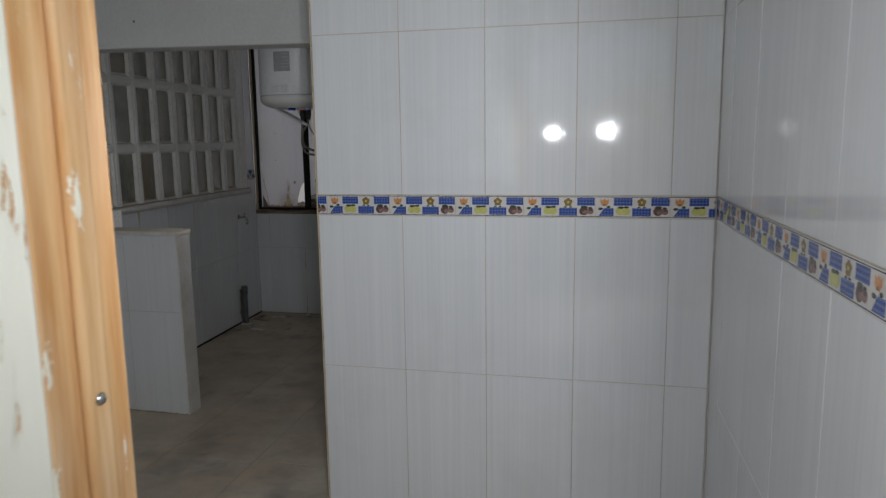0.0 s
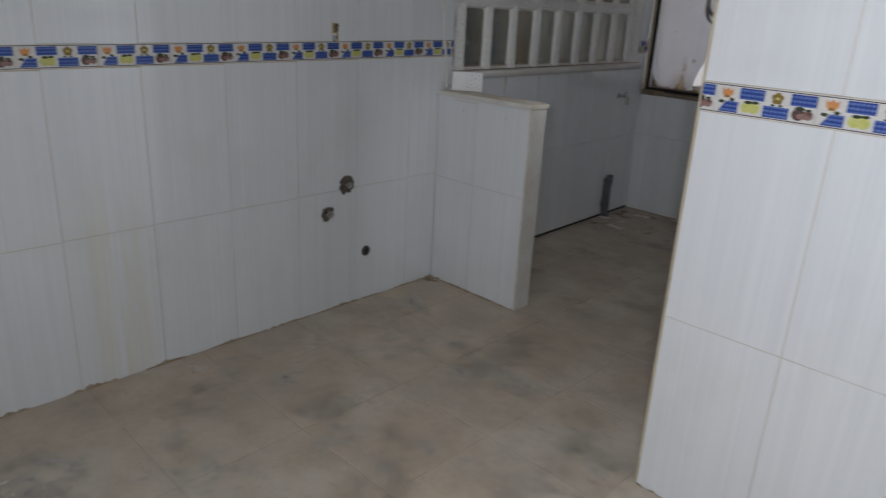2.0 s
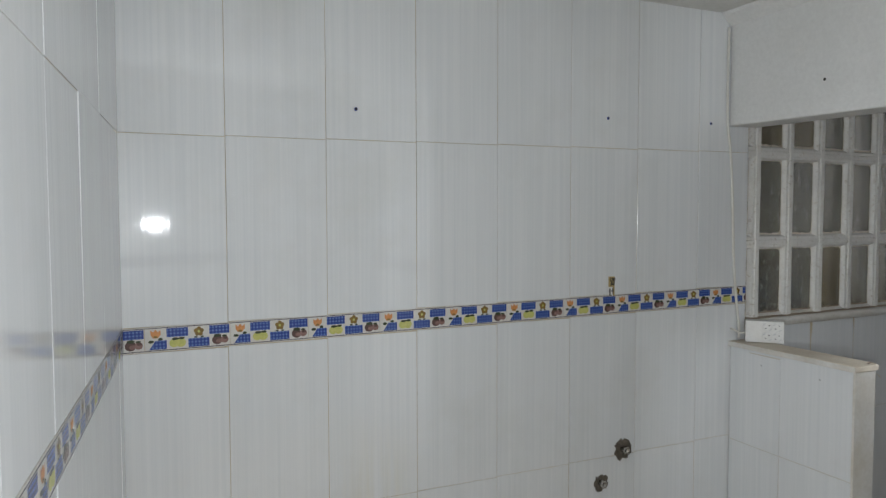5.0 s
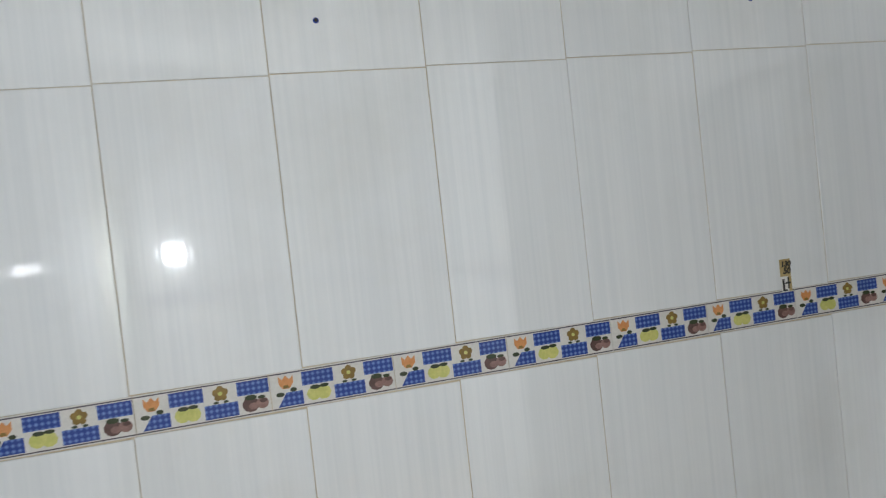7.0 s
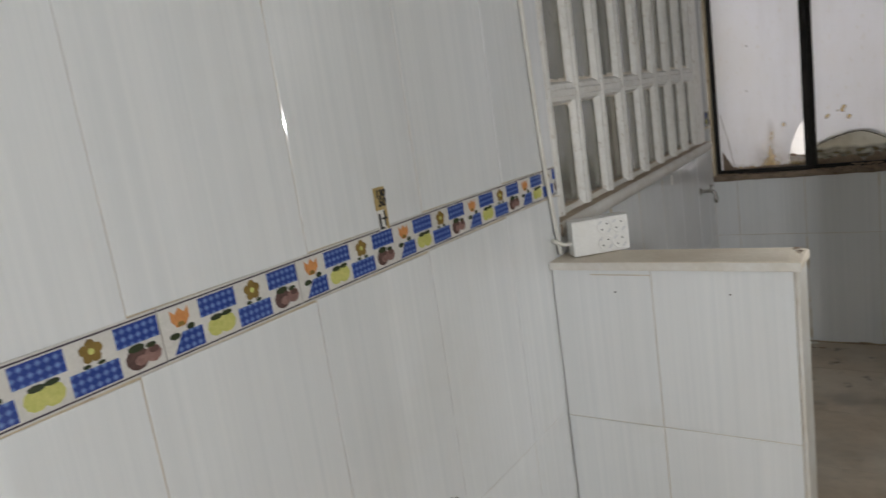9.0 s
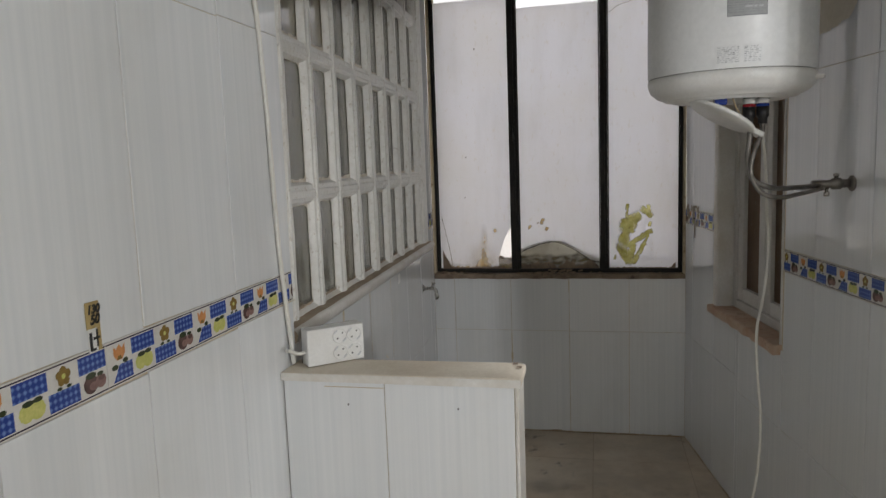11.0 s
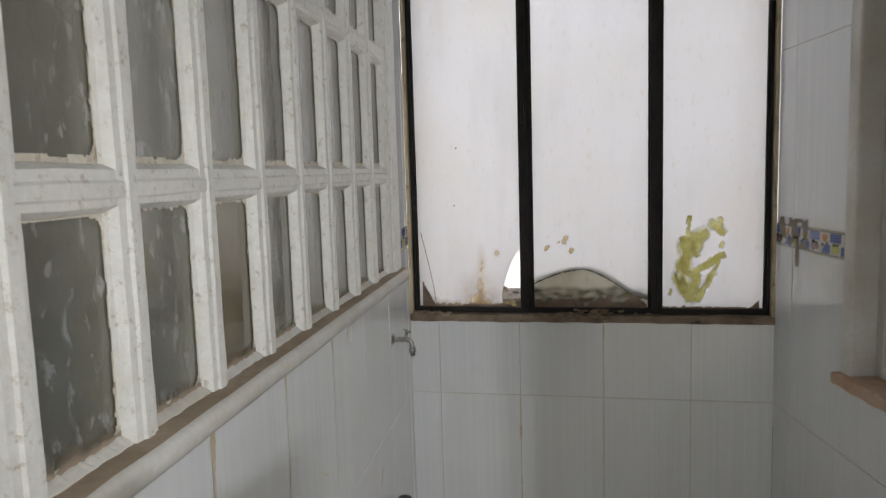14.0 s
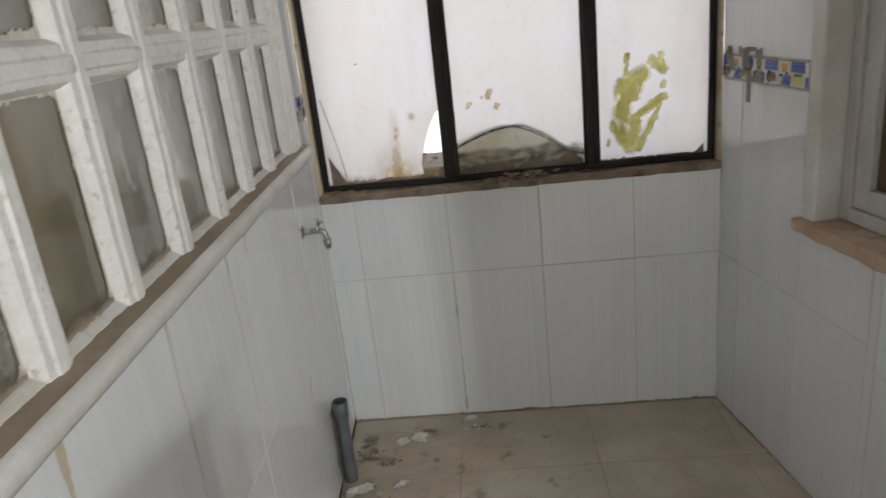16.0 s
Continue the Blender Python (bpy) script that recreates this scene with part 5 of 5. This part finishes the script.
for y, z, r, lab in ((2.333, 0.585, 0.042, "brass"), (2.225, 0.464, 0.034, "brass")):
    o = holder("pipe_outlet", pose(-2.5, y, z, 0, 0, 90), "brass pipe outlet in a rough broken hole in the tiles", "pipe outlet", "kitchen pipe outlets")
    rim = lambda x, zz, r=r: math.hypot(x - r * 1.3, zz - r * 1.3) < r * (1 + 0.22 * noise.noise((x * 60, zz * 60, y)) + 0.12 * noise.noise((x * 160, zz * 160, y)))
    # flat sheet; the hole's depth is only dark colour
    part("hole", sheet(bmesh.new(), r * 2.6, r * 2.6, rim, 0.004, 0.0015), HOLE, o, "rough cement with the hole's shade in its colour", pose(-r * 1.3, 0, -r * 1.3))
    part("pipe", lathe(bmesh.new(), [(0.0, -0.004), (0.013, -0.004), (0.013, 0.014), (0.016, 0.016), (0.016, 0.026), (0.010, 0.026), (0.010, 0.012), (0, 0.012)], 6), CHROME, o, "", pose(0, 0, 0, 90, 0, 0))
    # dark disc painted as the shade down the pipe
    part("bore", lathe(bmesh.new(), [(0.0095, 0.014), (0, 0.014)], 12), DARK, o, "", pose(0, 0, 0, 90, 0, 0))
o = holder("drain_outlet", pose(-2.5, 2.452, 0.24, 0, 0, 90), "dark round drain hole in the tiles near the floor", "drain outlet")
# closed dark dish; the drain's inner shade is its colour
part("rim", lathe(bmesh.new(), [(0.026, 0), (0.0225, 0.004), (0.018, 0.004), (0.018, 0.0015), (0, 0.0015)], 20), DARK, o, "", pose(0, 0, 0, 90, 0, 0))
part("pipe_lip", lathe(bmesh.new(), [(0.0205, 0.0045), (0.0205, 0.006), (0.0175, 0.006), (0.0175, 0.002)], 20), PVC, o, "", pose(0, 0, 0, 90, 0, 0))

for y, z in ((1.23, 1.878), (2.246, 1.902), (2.770, 1.907)):
    o = holder("wall_plug", pose(-2.5, y, z, 0, 0, 90), "small blue wall plug stuck in a tile", "wall plug", "wall plugs")
    part("sleeve", lathe(bmesh.new(), [(0.0062, 0.0), (0.0054, 0.002), (0.004, 0.002), (0.004, 0.0005), (0, 0.0005)], 10), BLUE, o, "", pose(0, 0, 0, 90, 0, 0))
    # dark disc painted as the shade inside the plug
    part("bore", lathe(bmesh.new(), [(0.0042, 0.0021), (0, 0.0021)], 8), DARK, o, "", pose(0, 0, 0, 90, 0, 0))

# marked strip of tape above the border
tape = holder("tape_strip", pose(-2.5, 2.254, 1.207, 0, 0, 90), "brown tape strip with black handwritten numbers on the tiles", "tape")
part("strip", box_bm((0, -0.0014, 0.036), (0.030, -0.0006, 0.077)), TAPE, tape)
part("strip", box_bm((0.022, -0.0013, 0.0), (0.030, -0.0006, 0.0355)), TAPE, tape, "torn lower edge of the tape")
part("paper", box_bm((0.002, -0.0012, 0.0), (0.0215, -0.0006, 0.0355)), PLASTIC, tape, "pale lower half with marker lines")
for body, z, size in (("130", 0.0590, 0.0185), ("50", 0.0425, 0.0205)):
    cu = bpy.data.curves.new("writing", "FONT")
    cu.body, cu.size, cu.extrude, cu.shear, cu.offset = body, size, 0.0002, 0.2, 0.0010
    tmp = bpy.data.objects.new("writing", cu)
    scene.collection.objects.link(tmp)
    me = bpy.data.meshes.new_from_object(tmp)
    bpy.data.objects.remove(tmp)
    me.materials.clear()
    me.materials.append(MARKER)
    again("writing", me, tape, pose(0.003 if body == "130" else 0.008, -0.0017, z, 90, 0, 0))
for a, b in (((0.004, 0.004), (0.010, 0.030)), ((0.012, 0.018), (0.027, 0.022)), ((0.019, 0.006), (0.023, 0.034)), ((0.004, 0.001), (0.017, 0.005))):
    part("marker_line", box_bm((a[0], -0.0017, a[1]), (b[0], -0.0013, b[1])), MARKER, tape)

# chip in the back wall, drips below the lattice sill, scratches
bm = sheet(bmesh.new(), 0.05, 0.14, lambda x, z: abs(x - 0.025) < 0.010 + 0.010 * noise.noise((z * 40, 2, 2)), 0.005, 0.001)
part("chip", bm, RUST, wall_back, "chipped tile joint", pose(1.86, 0, 0.64))
for x, top, length, w in ((0.652, 1.028, 0.62, 0.006), (0.968, 1.026, 0.30, 0.004), (1.284, 1.026, 0.40, 0.003), (0.334, 1.027, 0.45, 0.004)):
    bm = sheet(bmesh.new(), 0.05, length, lambda xx, z, w=w, length=length: abs(xx - 0.025 - 0.004 * noise.noise((z * 14, x, 1))) < w * (0.35 + 1.3 * max(0.0, z / length - 0.8) * 5 + 0.4 * noise.noise((z * 30, x, 6))), 0.0025)
    part("rust_drip", bm, DRIP, wall_util, "brown drip down the tile joint", pose(x - 0.025, -0.0006, top - length))
for x, z, l, a in ((1.72, 0.43, 0.06, 25), (1.35, 0.30, 0.05, 30), (1.20, 0.70, 0.04, -60)):
    part("scratch", box_bm((-0.0015, -0.0012, 0), (0.0015, -0.0005, l)), RUST, wall_util, "brown scratch", pose(x, -0.0005, z, 0, a, 0))
for x, top, length in ((0.42, 0.25, 0.24), (0.728, 0.84, 0.06), (0.42, 0.56, 0.18)):
    bm = sheet(bmesh.new(), 0.04, length, lambda xx, z, length=length: abs(xx - 0.02) < 0.004 * (0.3 + 0.6 * (1 - z / length)) + 0.003 * noise.noise((z * 40, x, 2)), 0.0025)
    part("rust_drip", bm, DRIP, wall_win, "brown drip down the tile joint", pose(x - 0.02, -0.0006, top - length))
bm = sheet(bmesh.new(), 0.2, 0.16, lambda x, z: (z > 0.06 and noise.noise((x * 24, z * 24, 9)) > -0.05) or (abs(x - 0.13) < 0.012 and z < 0.1), 0.006, 0.0016)
part("broken_patch", bm, RENDERING, wall_side, "border tile broken down to cement", pose(0.02, 0, 1.07))
part("sticker", box_bm((0, -0.001, 0), (0.04, -0.0004, 0.04)), PLASTIC, wall_util, "white paper sticker", pose(1.42, 0, 0.965))

# dirt along the feet of the walls
def foot_dirt(parent, length, x0, z, slope, tall, seed):
    low = lambda x, zz: zz < tall * (0.75 + 1.1 * noise.noise((x * 7, seed, 2)) + 0.7 * noise.noise((x * 45, seed, 5)))
    part("foot_dirt", sheet(bmesh.new(), length, 3.2 * tall, low, 0.0045, 0.0012), FOOT, parent, "brown dirt along the floor joint", pose(x0, -0.0004, z, 0, -slope, 0))


FOOT = surface("foot_dirt", (0.30, 0.22, 0.14), (0.44, 0.36, 0.26), 0.95, 18.0, 90.0, 0.6)
foot_dirt(wall_left, L_LEN - 0.02, 0.01, level(0.51) - 0.004, math.degrees(FALL), 0.012, 1)
foot_dirt(half_wall, h_len, 0.0, -0.002, 0.0, 0.010, 2)
foot_dirt(wall_part, P_LEN - 0.01, 0.005, level(2.2) - 0.002, 0.0, 0.009, 3)
foot_dirt(wall_win, W_LEN - 0.02, 0.01, -0.002, 0.0, 0.010, 4)
foot_dirt(wall_side, S_LEN - 0.02, 0.01, -0.004, 0.0, 0.012, 5)

# debris on the floor
rubble("plaster_debris", [(-2.50, 4.60, 0.001, 0.04, 10, 0.02), (-2.42, 4.55, 0.001, 0.06, 10, 0.024), (-2.48, 4.42, 0.001, 0.05, 9, 0.024), (-2.19, 4.99, 0.001, 0.025, 8, 0.018), (-1.32, 5.02, 0.001, 0.05, 12, 0.016)], CRUMBS, "plaster crumbs and paper scraps on the floor", 11)
rubble("dirt_debris", [(-2.53, 4.86, 0.001, 0.03, 26, 0.009), (-2.44, 4.80, 0.001, 0.02, 8, 0.012), (-2.42, 4.58, 0.001, 0.09, 22, 0.008), (-2.17, 4.98, 0.001, 0.02, 8, 0.010), (-2.46, 2.86, 0.001, 0.02, 30, 0.01)], LEAFDIRT, "brown dirt crumbs by the drain pipe", 12)
rubble("paint_debris", [(-2.05, 0.72, 0.001, 0.09, 40, 0.016), (-1.85, 0.86, 0.001, 0.07, 36, 0.018), (-2.38, 0.72, 0.001, 0.05, 14, 0.012), (-2.42, 1.52, 0.001, 0.03, 8, 0.02), (-1.6, 0.75, 0.001, 0.1, 12, 0.012), (-1.2, 1.6, 0.001, 0.6, 24, 0.006)], CRUMBS, "white paint and plaster flakes on the floor", 13)



def paper_scrap(w, h, m, seed):
    """A torn, crumpled bit of white paper lying on the floor."""
    bm = bmesh.new()
    grid = {}
    for i in range(13):
        for k in range(9):
            x, y = (i / 12 - 0.5) * w, (k / 8 - 0.5) * h
            lift = 0.0015 + 0.010 * abs(noise.noise((x * 42, y * 42, seed))) + 0.004 * abs(noise.noise((x * 110, y * 110, seed)))
            grid[i, k] = bm.verts.new((x + 0.004 * noise.noise((y * 60, seed, 1)), y + 0.004 * noise.noise((x * 60, seed, 2)), lift))
    for i in range(12):
        for k in range(8):
            u, v = (i + 0.5) / 6 - 1, (k + 0.5) / 4 - 1
            if math.hypot(u, v) < 0.88 + 0.45 * noise.noise((u * 2.2, v * 2.2, seed)):
                bm.faces.new((grid[i, k], grid[i + 1, k], grid[i + 1, k + 1], grid[i, k + 1]))
    bmesh.ops.delete(bm, geom=[v for v in bm.verts if not v.link_faces], context="VERTS")
    ob = tagged(part("paper_scrap", bm, PAPER, None, "", m), "crumpled white paper scrap lying on the dirty floor", "paper scrap", "paper scraps")
    ob.modifiers.new("paper", "SOLIDIFY").thickness = 0.0006


paper_scrap(0.10, 0.05, pose(-2.535, 4.665, 0, 0, 0, 25), 1.3)
paper_scrap(0.05, 0.055, pose(-2.425, 4.915, 0, 0, 0, 10), 4.1)
paper_scrap(0.065, 0.06, pose(-2.37, 4.935, 0, 0, 0, -20), 7.7)
paper_scrap(0.06, 0.03, pose(-2.41, 4.68, 0, 0, 0, 40), 9.2)
paper_scrap(0.14, 0.06, pose(-2.37, 4.53, 0, 0, 0, -8), 12.6)
paper_scrap(0.05, 0.028, pose(-2.19, 5.035, 0, 0, 0, 12), 15.1)
spots = lambda x, z: 1.5 * (noise.noise((x * 13, z * 13, 3)) + 0.5 * noise.noise((x * 41, z * 41, 5)) - 0.12 - 0.5 * x) * min(1.0, 8 * max(0.0, z - 0.02), 14 * max(0.0, 0.72 - z))
part("dirt_stain", film(0.72, 0.74, lambda x, z: 0.8 * spots(x, z), 0.008, 0.0006), soft(FOOT), floor, "brown dirt smeared on the floor tiles", pose(-2.58, 4.325, 0.0008, -90, 0, 0))

# smudges and wiped paint on the kitchen floor
SMUDGE = soft(surface("floor_smudge", (0.25, 0.225, 0.195), (0.34, 0.31, 0.27), 0.9, 12.0, 90.0, 0.3))
CHALK = soft(surface("wiped_white_paint", (0.74, 0.72, 0.68), (0.62, 0.59, 0.54), 0.85, 18.0, 90.0, 0.3))
rim = lambda x, z, w, h: min(1.0, 7 * x, 7 * z, 7 * max(0.0, w - x), 7 * max(0.0, h - z))
dull = lambda x, z: 0.9 * rim(x, z, 2.7, 2.2) * (noise.noise((x * 3.1, z * 3.1, 2)) + 0.6 * noise.noise((x * 9, z * 9, 5)) + 0.45 * noise.noise((x * 26, z * 26, 8)) - 0.16)
part("floor_smudge", film(2.7, 2.2, lambda x, z: min(0.24, 0.42 * dull(x, z)), 0.02, 0.0006), SMUDGE, floor, "grey smudges trodden over the floor tiles", pose(-2.48, 0.62, level(0.62) + 0.0008, -90 + math.degrees(FALL), 0, 0))
pale = lambda x, z: 0.8 * rim(x, z, 2.3, 2.1) * (noise.noise((x * 4.3, z * 4.3, 12)) + 0.7 * noise.noise((x * 13, z * 13, 15)) + 0.4 * noise.noise((x * 37, z * 37, 18)) - 0.34)
part("floor_smudge", film(2.3, 2.1, lambda x, z: min(0.35, 0.8 * pale(x, z)), 0.02, 0.0010), CHALK, floor, "pale dust marks on the floor tiles", pose(-2.45, 0.62, level(0.62) + 0.0010, -90 + math.degrees(FALL), 0, 0))
wiped = strokes([(0.05, 0.08, 0.30, 0.16, 0.05), (0.18, 0.20, 0.42, 0.30, 0.05), (0.35, 0.12, 0.55, 0.18, 0.03), (0.10, 0.30, 0.20, 0.36, 0.03)], 0.6)
part("paint_wipe", film(0.62, 0.44, lambda x, z: wiped(x, z) * (0.3 + 1.4 * max(0.0, noise.noise((x * 22, z * 22, 4)))), 0.008, 0.0014), CHALK, floor, "white paint wiped over the floor", pose(-2.25, 0.60, level(0.60) + 0.0010, -90 + math.degrees(FALL), 0, 0))
spill = lambda x, z: 0.9 * rim(x, z, 1.3, 1.5) * (noise.noise((x * 4.1, z * 4.1, 22)) + 0.6 * noise.noise((x * 12, z * 12, 25)) + 0.4 * noise.noise((x * 33, z * 33, 28)) - 0.12)
part("floor_smudge", film(1.3, 1.5, lambda x, z: min(0.24, 0.42 * spill(x, z)), 0.02, 0.0006), SMUDGE, floor, "grey smudges trodden over the floor tiles", pose(-2.45, 3.05, 0.0008, -90, 0, 0))

# floor tiles
FT = 0.448
fm = {}
for i in range(-8, 8):
    for k in range(-16, 3):
        x0, y0 = -2.2195 + i * FT, 4.728 + k * FT
        x1, y1 = x0 + FT, y0 + FT
        x0, x1, y0, y1 = max(x0, -2.66), min(x1, 0.98), max(y0, -1.74), min(y1, 5.068)
        if x1 - x0 < 0.02 or y1 - y0 < 0.02 or (x0 > -0.75 and y0 > 2.3):
            continue
        key = (round(x1 - x0, 3), round(y1 - y0, 3))
        if key not in fm:
            w, h = key
            bm = bmesh.new()
            add_box(bm, (0.0011, 0.0011, -0.008), (w - 0.0011, h - 0.0011, 0.0), 0.0012, 1)
            fm[key] = mesh_of(bm, "floor_tile", FLOOR)
        again("floor_tile", fm[key], floor, pose(x0, y0, level(y0) + random.uniform(-0.0006, 0.0002), math.degrees((level(y1) - level(y0)) / (y1 - y0))))
